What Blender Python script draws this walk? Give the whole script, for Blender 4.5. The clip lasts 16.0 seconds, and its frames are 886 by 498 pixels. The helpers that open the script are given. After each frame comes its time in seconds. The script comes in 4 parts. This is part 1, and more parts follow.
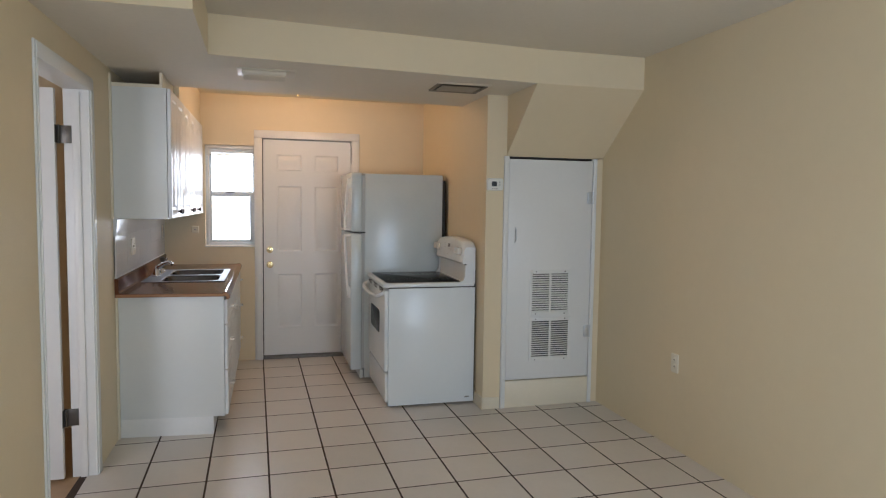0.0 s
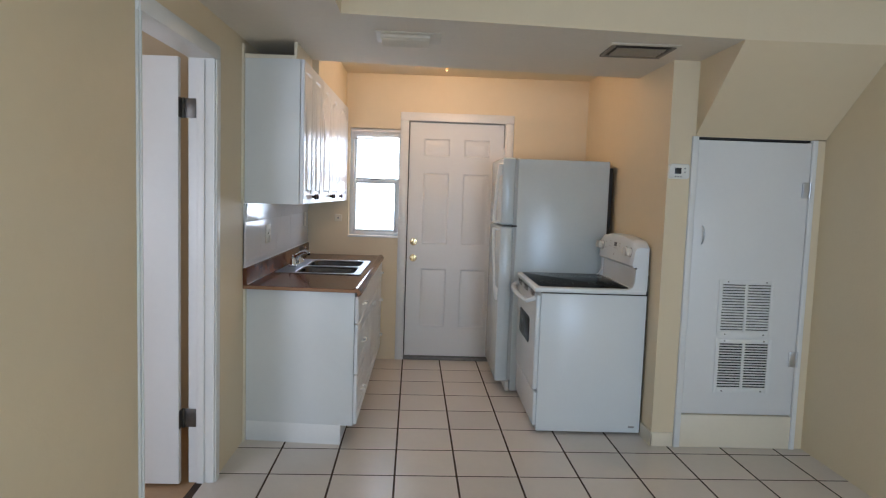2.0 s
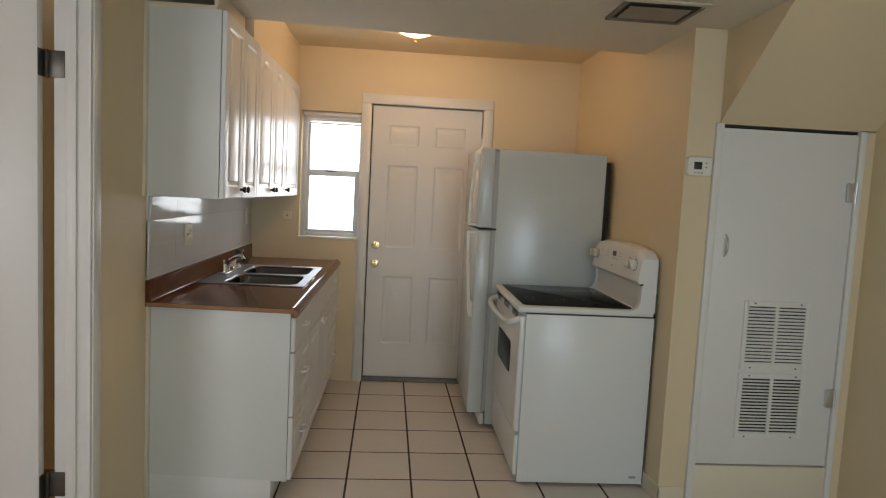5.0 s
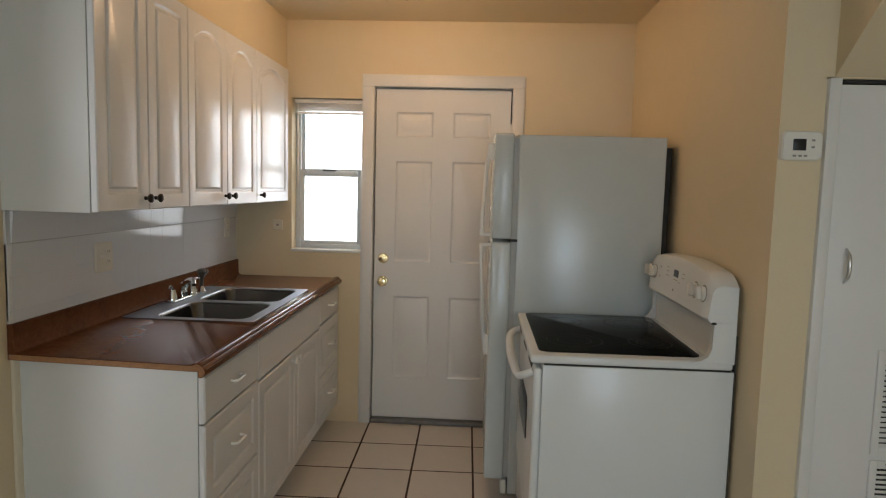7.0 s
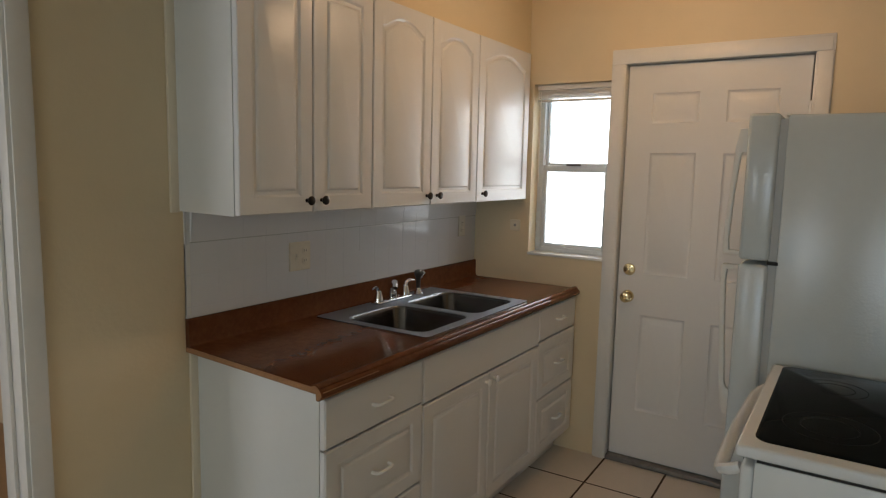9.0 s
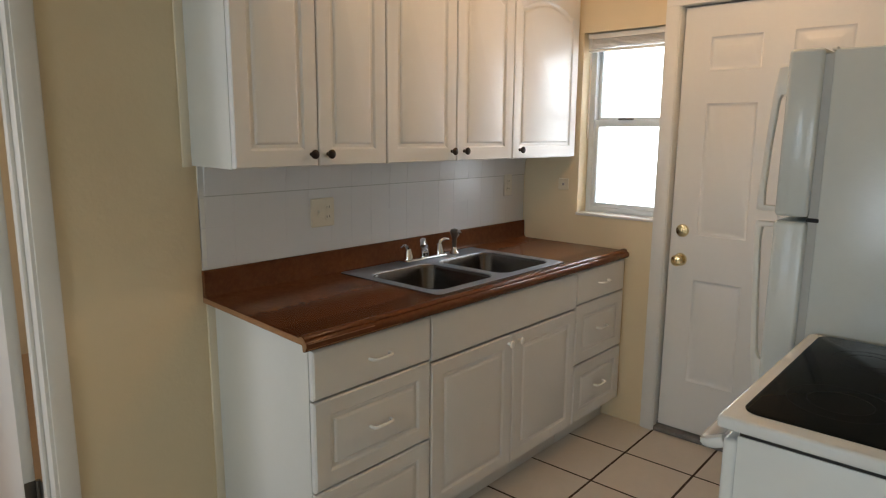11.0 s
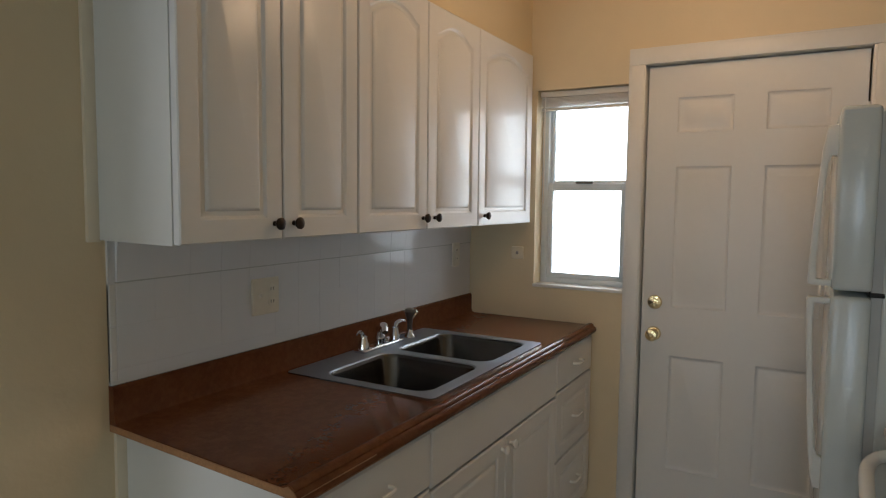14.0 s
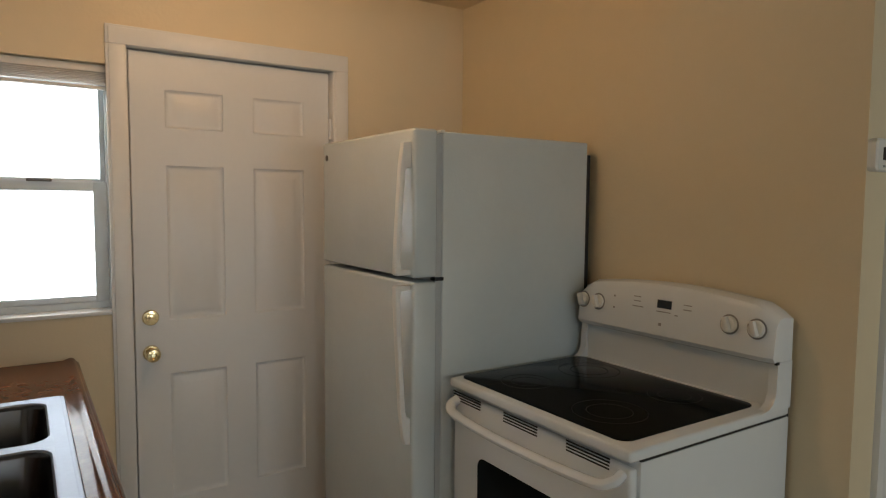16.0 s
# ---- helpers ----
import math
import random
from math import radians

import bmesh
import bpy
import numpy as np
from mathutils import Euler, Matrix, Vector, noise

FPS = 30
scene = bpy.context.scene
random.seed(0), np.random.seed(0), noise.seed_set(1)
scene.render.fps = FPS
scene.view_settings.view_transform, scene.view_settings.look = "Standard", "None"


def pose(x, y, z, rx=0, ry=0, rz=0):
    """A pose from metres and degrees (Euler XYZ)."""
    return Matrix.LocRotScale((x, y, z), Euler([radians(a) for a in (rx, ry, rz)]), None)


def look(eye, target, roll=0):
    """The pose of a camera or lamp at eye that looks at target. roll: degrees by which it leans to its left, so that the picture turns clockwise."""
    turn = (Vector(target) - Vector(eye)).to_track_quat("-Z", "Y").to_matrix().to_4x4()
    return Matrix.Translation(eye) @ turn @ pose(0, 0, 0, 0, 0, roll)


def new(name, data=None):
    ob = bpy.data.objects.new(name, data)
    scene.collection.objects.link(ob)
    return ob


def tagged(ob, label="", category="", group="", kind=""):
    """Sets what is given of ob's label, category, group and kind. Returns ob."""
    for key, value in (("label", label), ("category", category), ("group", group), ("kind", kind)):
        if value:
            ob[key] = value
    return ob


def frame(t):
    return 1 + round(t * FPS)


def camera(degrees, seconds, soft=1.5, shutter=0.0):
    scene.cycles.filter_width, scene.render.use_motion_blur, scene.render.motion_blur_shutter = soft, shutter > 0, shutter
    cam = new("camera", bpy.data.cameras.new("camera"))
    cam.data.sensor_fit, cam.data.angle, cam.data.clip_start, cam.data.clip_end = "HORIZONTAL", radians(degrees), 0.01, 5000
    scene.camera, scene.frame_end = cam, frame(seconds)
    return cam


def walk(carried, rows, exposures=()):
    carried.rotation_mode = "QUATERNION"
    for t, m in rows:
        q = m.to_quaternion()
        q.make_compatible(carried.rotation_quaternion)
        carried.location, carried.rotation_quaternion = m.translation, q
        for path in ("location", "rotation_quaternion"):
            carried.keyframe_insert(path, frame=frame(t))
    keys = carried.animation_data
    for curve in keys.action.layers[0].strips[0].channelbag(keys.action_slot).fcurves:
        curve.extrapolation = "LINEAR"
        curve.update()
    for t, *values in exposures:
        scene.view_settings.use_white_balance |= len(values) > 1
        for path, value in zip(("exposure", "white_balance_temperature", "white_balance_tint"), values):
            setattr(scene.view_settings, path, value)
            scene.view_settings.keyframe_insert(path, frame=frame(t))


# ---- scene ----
cam = camera(69.0, 16.0, soft=1.2)
PATH = [
    (0, (0.04, 0.643, 1.473), (0.565, 2.568, 1.333), 0.8),
    (0.5, (0.084, 0.746, 1.452), (0.392, 2.717, 1.317), 1.0),
    (1, (0.098, 0.928, 1.446), (0.298, 2.911, 1.283), 1.2),
    (1.5, (0.11, 1.083, 1.454), (0.28, 3.07, 1.302), 1.5),
    (2, (0.149, 1.291, 1.442), (0.209, 3.283, 1.272), 1.9),
    (2.5, (0.236, 1.433, 1.448), (0.155, 3.424, 1.277), 1.9),
    (3, (0.275, 1.5, 1.439), (0.258, 3.494, 1.283), 2.2),
    (3.5, (0.243, 1.565, 1.433), (0.3, 3.557, 1.266), 2.7),
    (4, (0.207, 1.678, 1.434), (0.309, 3.668, 1.257), 3.0),
    (4.2, (0.173, 1.739, 1.427), (0.311, 3.727, 1.258), 3.1),
    (6.5, (0.498, 2.736, 1.458), (0.605, 4.724, 1.268), 1.9),
    (7, (0.631, 2.942, 1.462), (0.525, 4.93, 1.273), 1.5),
    (7.5, (0.841, 3.106, 1.481), (0.39, 5.045, 1.29), 1.2),
    (8, (0.951, 3.268, 1.482), (0.315, 5.153, 1.27), 1.6),
    (8.5, (0.99, 3.466, 1.502), (0.127, 5.256, 1.273), 1.8),
    (9, (1.015, 3.553, 1.513), (-0.054, 5.225, 1.267), 1.3),
    (9.5, (1.143, 3.652, 1.513), (-0.096, 5.204, 1.273), 1.7),
    (9.7, (1.189, 3.689, 1.514), (-0.09, 5.208, 1.278), 0.9),
    (11.8, (1.242, 3.805, 1.446), (-0.083, 5.253, 1.061), 0.0),
    (12, (1.24, 3.793, 1.457), (-0.096, 5.254, 1.17), -0.2),
    (12.5, (1.215, 3.794, 1.484), (-0.137, 5.26, 1.332), -0.3),
    (13, (1.084, 3.813, 1.492), (-0.278, 5.27, 1.354), 0.0),
    (13.5, (0.806, 3.824, 1.49), (-0.519, 5.313, 1.322), -0.2),
    (14, (0.641, 3.923, 1.464), (-0.347, 5.655, 1.311), 0.6),
    (14.5, (0.464, 4.064, 1.469), (0.047, 6.015, 1.334), 0.2),
    (15, (0.158, 4.106, 1.491), (0.500, 6.074, 1.376), 0.1),
    (15.5, (-0.134, 4.155, 1.502), (0.682, 5.977, 1.375), -0.2),
    (16, (-0.343, 4.13, 1.478), (0.746, 5.801, 1.336), 0.45),
]
# the film's own exposure, which falls as the window fills the picture
EXPOSURES = [(0, 0.06, 6000, 15.5), (0.5, 0.09, 5900, 15.8), (1, 0.13, 5780, 15), (2, 0.13, 5620, 14), (2.5, 0.05, 5780, 14), (3, -0.35, 6550, 14), (3.5, -0.52, 6650, 13.5), (4, -0.2, 6600, 12), (6.5, -0.3, 6560, 12.5), (7.5, -0.3, 6550, 12.6), (8.5, -0.34, 6560, 12.2), (9, -0.54, 6550, 12), (9.5, -0.62, 6533, 11.8), (11.8, 0.26, 6456, 11.1), (12, 0.25, 6450, 11), (12.5, -0.1, 6416, 11), (13, -0.36, 6383, 11), (13.5, -0.48, 6350, 11), (14, -0.62, 6270, 11), (14.5, -1.10, 6150, 11), (15, -1.24, 6200, 11), (15.5, -0.8, 6350, 11), (16, -0.5, 6550, 11)]
walk(cam, [(t, look(eye, target, roll)) for t, eye, target, roll in PATH], EXPOSURES)

# world, daylight and exposure
world = bpy.data.worlds.new("sky")
scene.world = world
world.use_nodes = True
wn = world.node_tree.nodes
sky = wn.new("ShaderNodeTexSky")
sky.sky_type, sky.sun_disc = "NISHITA", False
sky.sun_elevation, sky.sun_rotation = radians(39), radians(90)
wn["Background"].inputs[1].default_value = 0.12
world.node_tree.links.new(sky.outputs[0], wn["Background"].inputs[0])
sun = new("sun", bpy.data.lights.new("sun", "SUN"))
sun.data.energy, sun.data.angle, sun.data.color = 2.5, radians(0.5), (1, 0.95, 0.88)
sun.matrix_world = look((16, 0, 13), (0, 0, 0))


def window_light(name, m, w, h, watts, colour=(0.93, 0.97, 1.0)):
    """An area lamp for the sky's light in a wall opening, real or added."""
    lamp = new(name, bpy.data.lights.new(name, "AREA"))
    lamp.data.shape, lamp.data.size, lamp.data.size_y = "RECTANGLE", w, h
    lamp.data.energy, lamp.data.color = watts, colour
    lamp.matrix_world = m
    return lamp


window_light("living_window_light", look((1.48, -1.78, 1.24), (1.2, 1, 1.22)), 1.15, 1.6, 52, (0.69, 0.86, 1.0))
# fill light for the east wall, through an opening added out of view
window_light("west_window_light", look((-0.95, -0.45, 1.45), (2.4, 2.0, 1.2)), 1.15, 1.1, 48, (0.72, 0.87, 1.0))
window_light("kitchen_window_light", look((-0.272, 7.10, 1.52), (-0.272, 5, 1.42)), 0.46, 0.92, 5.5, (0.80, 0.92, 1.0))
# fill light for the next room, from an unseen opening added there
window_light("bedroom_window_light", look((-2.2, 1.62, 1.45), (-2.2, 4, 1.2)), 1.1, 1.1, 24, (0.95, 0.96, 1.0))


# ---- materials ----
def material(name, colour, rough=0.5, metal=0.0, var=0.05, vscale=1.5, fine=0.03, fscale=40.0, bump=0.0, bscale=150.0,
             spread=0.0, emit=0.0, coat=0.0, rvar=0.08, tint=None):
    m = bpy.data.materials.new(name)
    m.use_nodes = True
    n, link = m.node_tree.nodes, m.node_tree.links.new
    b = n["Principled BSDF"]
    place = n.new("ShaderNodeTexCoord").outputs["Object"]

    def grain(scale, detail=3.0):
        t = n.new("ShaderNodeTexNoise")
        t.inputs["Scale"].default_value, t.inputs["Detail"].default_value = scale, detail
        link(place, t.inputs["Vector"])
        return t.outputs["Fac"]

    def math_(op, a, c, d=None):
        t = n.new("ShaderNodeMath")
        t.operation = op
        for i, v in enumerate((a, c, d)):
            if v is None:
                continue
            if isinstance(v, (int, float)):
                t.inputs[i].default_value = v
            else:
                link(v, t.inputs[i])
        return t.outputs[0]

    big, small = grain(vscale), grain(fscale, 2.0)
    f = math_("MULTIPLY_ADD", big, 2.4 * var, 1 - 1.2 * var)
    f = math_("ADD", f, math_("MULTIPLY_ADD", small, 2.4 * fine, -1.2 * fine))
    if spread:
        f = math_("ADD", f, math_("MULTIPLY_ADD", n.new("ShaderNodeObjectInfo").outputs["Random"], 2 * spread, -spread))
    base = n.new("ShaderNodeVectorMath")
    base.operation = "SCALE"
    base.inputs[0].default_value = colour
    if tint:
        mix = n.new("ShaderNodeMix")
        mix.data_type = "RGBA"
        ramp = n.new("ShaderNodeMapRange")
        ramp.inputs["From Min"].default_value, ramp.inputs["From Max"].default_value = 0.42, 0.62
        link(grain(tint[1], 6.0), ramp.inputs["Value"])
        link(ramp.outputs[0], mix.inputs["Factor"])
        mix.inputs["A"].default_value, mix.inputs["B"].default_value = (*colour, 1), (*tint[0], 1)
        link(mix.outputs["Result"], base.inputs[0])
    link(f, base.inputs["Scale"])
    link(base.outputs[0], b.inputs["Base Color"])
    link(math_("MULTIPLY_ADD", big, rvar, rough - rvar / 2), b.inputs["Roughness"])
    b.inputs["Metallic"].default_value = metal
    b.inputs["Coat Weight"].default_value = coat
    if emit:
        b.inputs["Emission Color"].default_value = (*colour, 1)
        b.inputs["Emission Strength"].default_value = emit
    if bump:
        k = n.new("ShaderNodeBump")
        k.inputs["Strength"].default_value, k.inputs["Distance"].default_value = bump, 0.002
        link(grain(bscale, 3.0), k.inputs["Height"])
        link(k.outputs[0], b.inputs["Normal"])
    return m


WALL = material("cream_wall_paint", (0.73, 0.608, 0.41), 0.55, var=0.05, vscale=0.9, fine=0.015, fscale=18, bump=0.35, bscale=70)
CEIL = material("off_white_ceiling", (0.71, 0.645, 0.535), 0.8, var=0.04, vscale=1.2, bump=0.5, bscale=90)
TRIM = material("white_trim_paint", (0.76, 0.75, 0.72), 0.35, var=0.04, vscale=4, fine=0.02, bump=0.12, bscale=60)
CURB = material("cream_trim_paint", (0.76, 0.68, 0.53), 0.4, var=0.04, vscale=4, fine=0.02, bump=0.1)
DOOR = material("white_door_paint", (0.75, 0.74, 0.715), 0.36, var=0.03, vscale=2.5, fine=0.015, bump=0.08, bscale=90)
CAB = material("white_thermofoil", (0.74, 0.74, 0.735), 0.31, var=0.02, vscale=2, fine=0.01)
PULL = material("glossy_white_pull", (0.88, 0.88, 0.86), 0.25, var=0.02)
CABSIDE = material("white_melamine", (0.72, 0.725, 0.70), 0.36, var=0.03, vscale=2.2, fine=0.012)
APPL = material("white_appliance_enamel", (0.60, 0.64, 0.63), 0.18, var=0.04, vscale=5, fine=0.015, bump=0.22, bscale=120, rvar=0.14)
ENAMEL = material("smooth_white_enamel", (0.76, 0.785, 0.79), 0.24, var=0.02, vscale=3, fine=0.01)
APLAST = material("white_plastic", (0.76, 0.74, 0.68), 0.4, var=0.03, vscale=8)
ALMOND = material("almond_plastic", (0.74, 0.68, 0.56), 0.4, var=0.04, vscale=10)
GLASSTOP = material("black_ceramic_glass", (0.009, 0.010, 0.009), 0.12, var=0.1, vscale=6, fine=0.0, rvar=0.06)
GLASSTOP.node_tree.nodes["Principled BSDF"].inputs["IOR"].default_value = 1.10
RING = material("grey_burner_print", (0.016, 0.016, 0.016), 0.13)
RING.node_tree.nodes["Principled BSDF"].inputs["IOR"].default_value = 1.10
GASKET = material("grey_door_gasket", (0.46, 0.47, 0.46), 0.6)
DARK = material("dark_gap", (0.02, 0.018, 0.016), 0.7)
GREY = material("grey_print", (0.3, 0.29, 0.27), 0.5)
LCD = material("dark_display", (0.012, 0.012, 0.014), 0.3)
TILE = material("beige_ceramic_tile", (0.68, 0.615, 0.55), 0.3, var=0.06, vscale=5, fine=0.03, fscale=35, spread=0.05, bump=0.06, bscale=25, rvar=0.12)
GROUT = material("dark_brown_grout", (0.055, 0.032, 0.021), 0.9, var=0.25, vscale=7, fine=0.15, bump=0.5, bscale=180)
SPLASH = material("white_glazed_tile", (0.74, 0.74, 0.75), 0.10, var=0.015, vscale=6, fine=0.005)
SPLASH.node_tree.nodes["Principled BSDF"].inputs["IOR"].default_value = 1.22
SGROUT = material("white_grout", (0.70, 0.70, 0.70), 0.5)
LAMINATE = material("brown_laminate", (0.126, 0.047, 0.021), 0.12, var=0.20, vscale=9, fine=0.14, fscale=120, tint=((0.146, 0.057, 0.025), 45.0), rvar=0.04)
LAMINATE.node_tree.nodes["Principled BSDF"].inputs["IOR"].default_value = 1.20
LAMEDGE = material("laminate_cut_edge", (0.34, 0.17, 0.075), 0.5, var=0.2, vscale=20, fine=0.3, fscale=150)
# one steel: darkened for the bowls' shade, blue-brightened for the rim's window reflection
DIM_STEEL = material("dimmed_brushed_steel", (0.13, 0.125, 0.125), 0.20, 1.0, var=0.05, vscale=8, fine=0.04, fscale=90)
LIT_RIM = material("daylit_steel_rim", (0.34, 0.375, 0.43), 0.50, 1.0, var=0.05, vscale=8, fine=0.04, fscale=90)
CHROME = material("chrome", (0.75, 0.75, 0.76), 0.1, 1.0, var=0.02, rvar=0.03)
BRASS = material("polished_brass", (0.74, 0.59, 0.33), 0.17, 1.0, var=0.08, vscale=30)
BRONZE = material("dark_bronze_knob", (0.03, 0.022, 0.018), 0.35, 0.6)
HINGE = material("tarnished_hinge", (0.13, 0.12, 0.105), 0.4, 0.8, var=0.15, vscale=40)
ALU = material("grey_white_aluminium_frame", (0.64, 0.69, 0.72), 0.35, 0.0, var=0.04, vscale=12)
BLIND = material("white_blind_slat", (0.72, 0.68, 0.62), 0.5)
VENTG = material("painted_vent_metal", (0.66, 0.60, 0.49), 0.45, var=0.05, vscale=9)
VENTM = material("grey_vent_blade", (0.30, 0.27, 0.22), 0.45, 0.1, var=0.15, vscale=20)
SHINY = material("zinc_hinge", (0.62, 0.63, 0.64), 0.3, 1.0, var=0.06, vscale=30)
# dark vent colour in place of the shade inside the open register
VENTD = material("recess_shade_vent_metal", (0.20, 0.17, 0.13), 0.5, 0.2, var=0.25, vscale=15)
SILL = material("weathered_threshold", (0.20, 0.19, 0.18), 0.55, 0.3, var=0.35, vscale=14, fine=0.2, bump=0.4)
VINYL = material("tan_vinyl_floor", (0.42, 0.27, 0.15), 0.45, var=0.1, vscale=3, fine=0.08, fscale=30)
LAMPGLASS = material("lit_opal_glass", (1.0, 0.80, 0.56), 0.3, emit=5.0, var=0.0, fine=0.0)
OUTSIDE = material("bright_outdoors", (0.96, 0.99, 1.0), 0.9, emit=3.2, var=0.0, fine=0.0)
PANE = bpy.data.materials.new("window_glass")
PANE.use_nodes = True
for key, value in (("Base Color", (1, 1, 1, 1)), ("Roughness", 0.02), ("IOR", 1.45), ("Transmission Weight", 1.0)):
    PANE.node_tree.nodes["Principled BSDF"].inputs[key].default_value = value

# ---- building helpers ----
WORLD_OF = {}


def thing(name, at, label, category, group=""):
    """An Empty at a thing's base, to which its parts are parented."""
    ob = new(name)
    ob.location = at
    WORLD_OF[ob] = Matrix.Translation(at)
    return tagged(ob, label, category, group)


def mesh_of(name, bm, mats, smooth=True):
    bmesh.ops.remove_doubles(bm, verts=bm.verts, dist=1e-5)
    bmesh.ops.recalc_face_normals(bm, faces=bm.faces)
    me = bpy.data.meshes.new(name)
    bm.to_mesh(me)
    bm.free()
    for m in mats if isinstance(mats, (list, tuple)) else [mats]:
        me.materials.append(m)
    if smooth:
        me.shade_smooth()
        me.set_sharp_from_angle(angle=radians(35))
    return me


def part(name, bm, mats, parent=None, label=""):
    ob = new(name, mesh_of(name, bm, mats))
    WORLD_OF[ob] = Matrix()
    if parent is not None:
        ob.parent = parent
        ob.matrix_parent_inverse = WORLD_OF[parent].inverted()
    return tagged(ob, label) if label else ob


def structure(name, bm, mats, label, category):
    return tagged(part(name, bm, mats), label, category, kind="structure")


def box(x0, x1, y0, y1, z0, z1, bevel=0.0, seg=2, bm=None):
    """A box, its edges rounded by bevel, in a new bmesh or joined to bm."""
    b = bmesh.new()
    bmesh.ops.create_cube(b, size=1.0, matrix=Matrix.Translation(((x0 + x1) / 2, (y0 + y1) / 2, (z0 + z1) / 2)) @ Matrix.Diagonal((x1 - x0, y1 - y0, z1 - z0, 1)))
    if bevel:
        bmesh.ops.bevel(b, geom=b.edges[:], offset=bevel, segments=seg, profile=0.5, affect="EDGES")
    return join(bm, b)


def join(bm, b):
    if bm is None:
        return b
    me = bpy.data.meshes.new("joined")
    b.to_mesh(me)
    b.free()
    bm.from_mesh(me)
    bpy.data.meshes.remove(me)
    return bm


def prism(points, axis, a, c, bm=None):
    """A polygon drawn in the two other axes, drawn out along one axis from a to c."""
    b = bmesh.new()

    def at(p, s):
        return {"x": (s, *p), "y": (p[0], s, p[1]), "z": (*p, s)}[axis]

    lo, hi = ([b.verts.new(at(p, s)) for p in points] for s in (a, c))
    b.faces.new(lo), b.faces.new(hi)
    for i in range(len(points)):
        b.faces.new((lo[i - 1], lo[i], hi[i], hi[i - 1]))
    return join(bm, b)


def tube(points, radius, seg=10, bm=None, flat=1.0):
    """A round bar along a line of points; radius: one number, or one for each point."""
    b = bm or bmesh.new()
    pts = [Vector(p) for p in points]
    radii = radius if isinstance(radius, (list, tuple)) else [radius] * len(pts)
    rings, side = [], None
    for i, p in enumerate(pts):
        way = (pts[min(i + 1, len(pts) - 1)] - pts[max(i - 1, 0)]).normalized()
        side = (way.orthogonal() if side is None else side - way * side.dot(way)).normalized()
        up = way.cross(side)
        rings.append([b.verts.new(p + radii[i] * (math.cos(a) * side + flat * math.sin(a) * up)) for a in (2 * math.pi * k / seg for k in range(seg))])
    for lo, hi in zip(rings, rings[1:]):
        for k in range(seg):
            b.faces.new((lo[k - 1], lo[k], hi[k], hi[k - 1]))
    b.faces.new(rings[0]), b.faces.new(rings[-1])
    return b


def bend(points, steps=6):
    """A smooth line through points."""
    p = [Vector(q) for q in points]
    p = [2 * p[0] - p[1], *p, 2 * p[-1] - p[-2]]
    out = []
    for a, b, c, d in zip(p, p[1:], p[2:], p[3:]):
        for k in range(steps):
            t = k / steps
            out.append(0.5 * (2 * b + (c - a) * t + (2 * a - 5 * b + 4 * c - d) * t * t + (3 * b - a - 3 * c + d) * t ** 3))
    return out + [p[-2]]


def lathe(profile, m, seg=20, bm=None):
    """A turned body: (radius, height) pairs round the z axis, placed by m."""
    b = bmesh.new()
    rings = [[b.verts.new((r * math.cos(a), r * math.sin(a), h)) for a in (2 * math.pi * k / seg for k in range(seg))] for r, h in profile]
    for lo, hi in zip(rings, rings[1:]):
        for k in range(seg):
            b.faces.new((lo[k - 1], lo[k], hi[k], hi[k - 1]))
    b.faces.new(rings[0]), b.faces.new(rings[-1])
    bmesh.ops.transform(b, matrix=m, verts=b.verts)
    return join(bm, b)


def facing(origin, way):
    """A pose whose x runs along a front, y up it and z out of it; way: the front's normal."""
    n = Vector(way)
    u = Vector((0, 0, 1)).cross(n)
    return Matrix.Translation(origin) @ Matrix((u, (0, 0, 1), n)).transposed().to_4x4()


def outline(u0, v0, u1, v1, arch=0.0, r=0.0, k=12):
    """The edge of a panel: straight below, arched above by arch, corners rounded by r."""
    pts = []
    if r:
        for cu, cv, a0 in ((u0 + r, v0 + r, 180), (u1 - r, v0 + r, 270), (u1 - r, v1 - r, 0), (u0 + r, v1 - r, 90)):
            pts += [(cu + r * math.cos(radians(a0 + 90 * i / 6)), cv + r * math.sin(radians(a0 + 90 * i / 6))) for i in range(7)]
        return pts
    pts = [(u0, v0), (u1, v0)]
    for i in range(k + 1):
        s = 1 - 2 * i / k
        rise = 1 - min(1.0, abs(s) / 0.93) ** 2
        pts.append((u1 + (u0 - u1) * i / k, v1 - arch * (1 - rise)))
    return pts


def stack(bm, rings, fill=True):
    vs = [[bm.verts.new(p) for p in ring] for ring in rings]
    for lo, hi in zip(vs, vs[1:]):
        for i in range(len(lo)):
            bm.faces.new((lo[i - 1], lo[i], hi[i], hi[i - 1]))
    if fill:
        bm.faces.new(vs[-1])


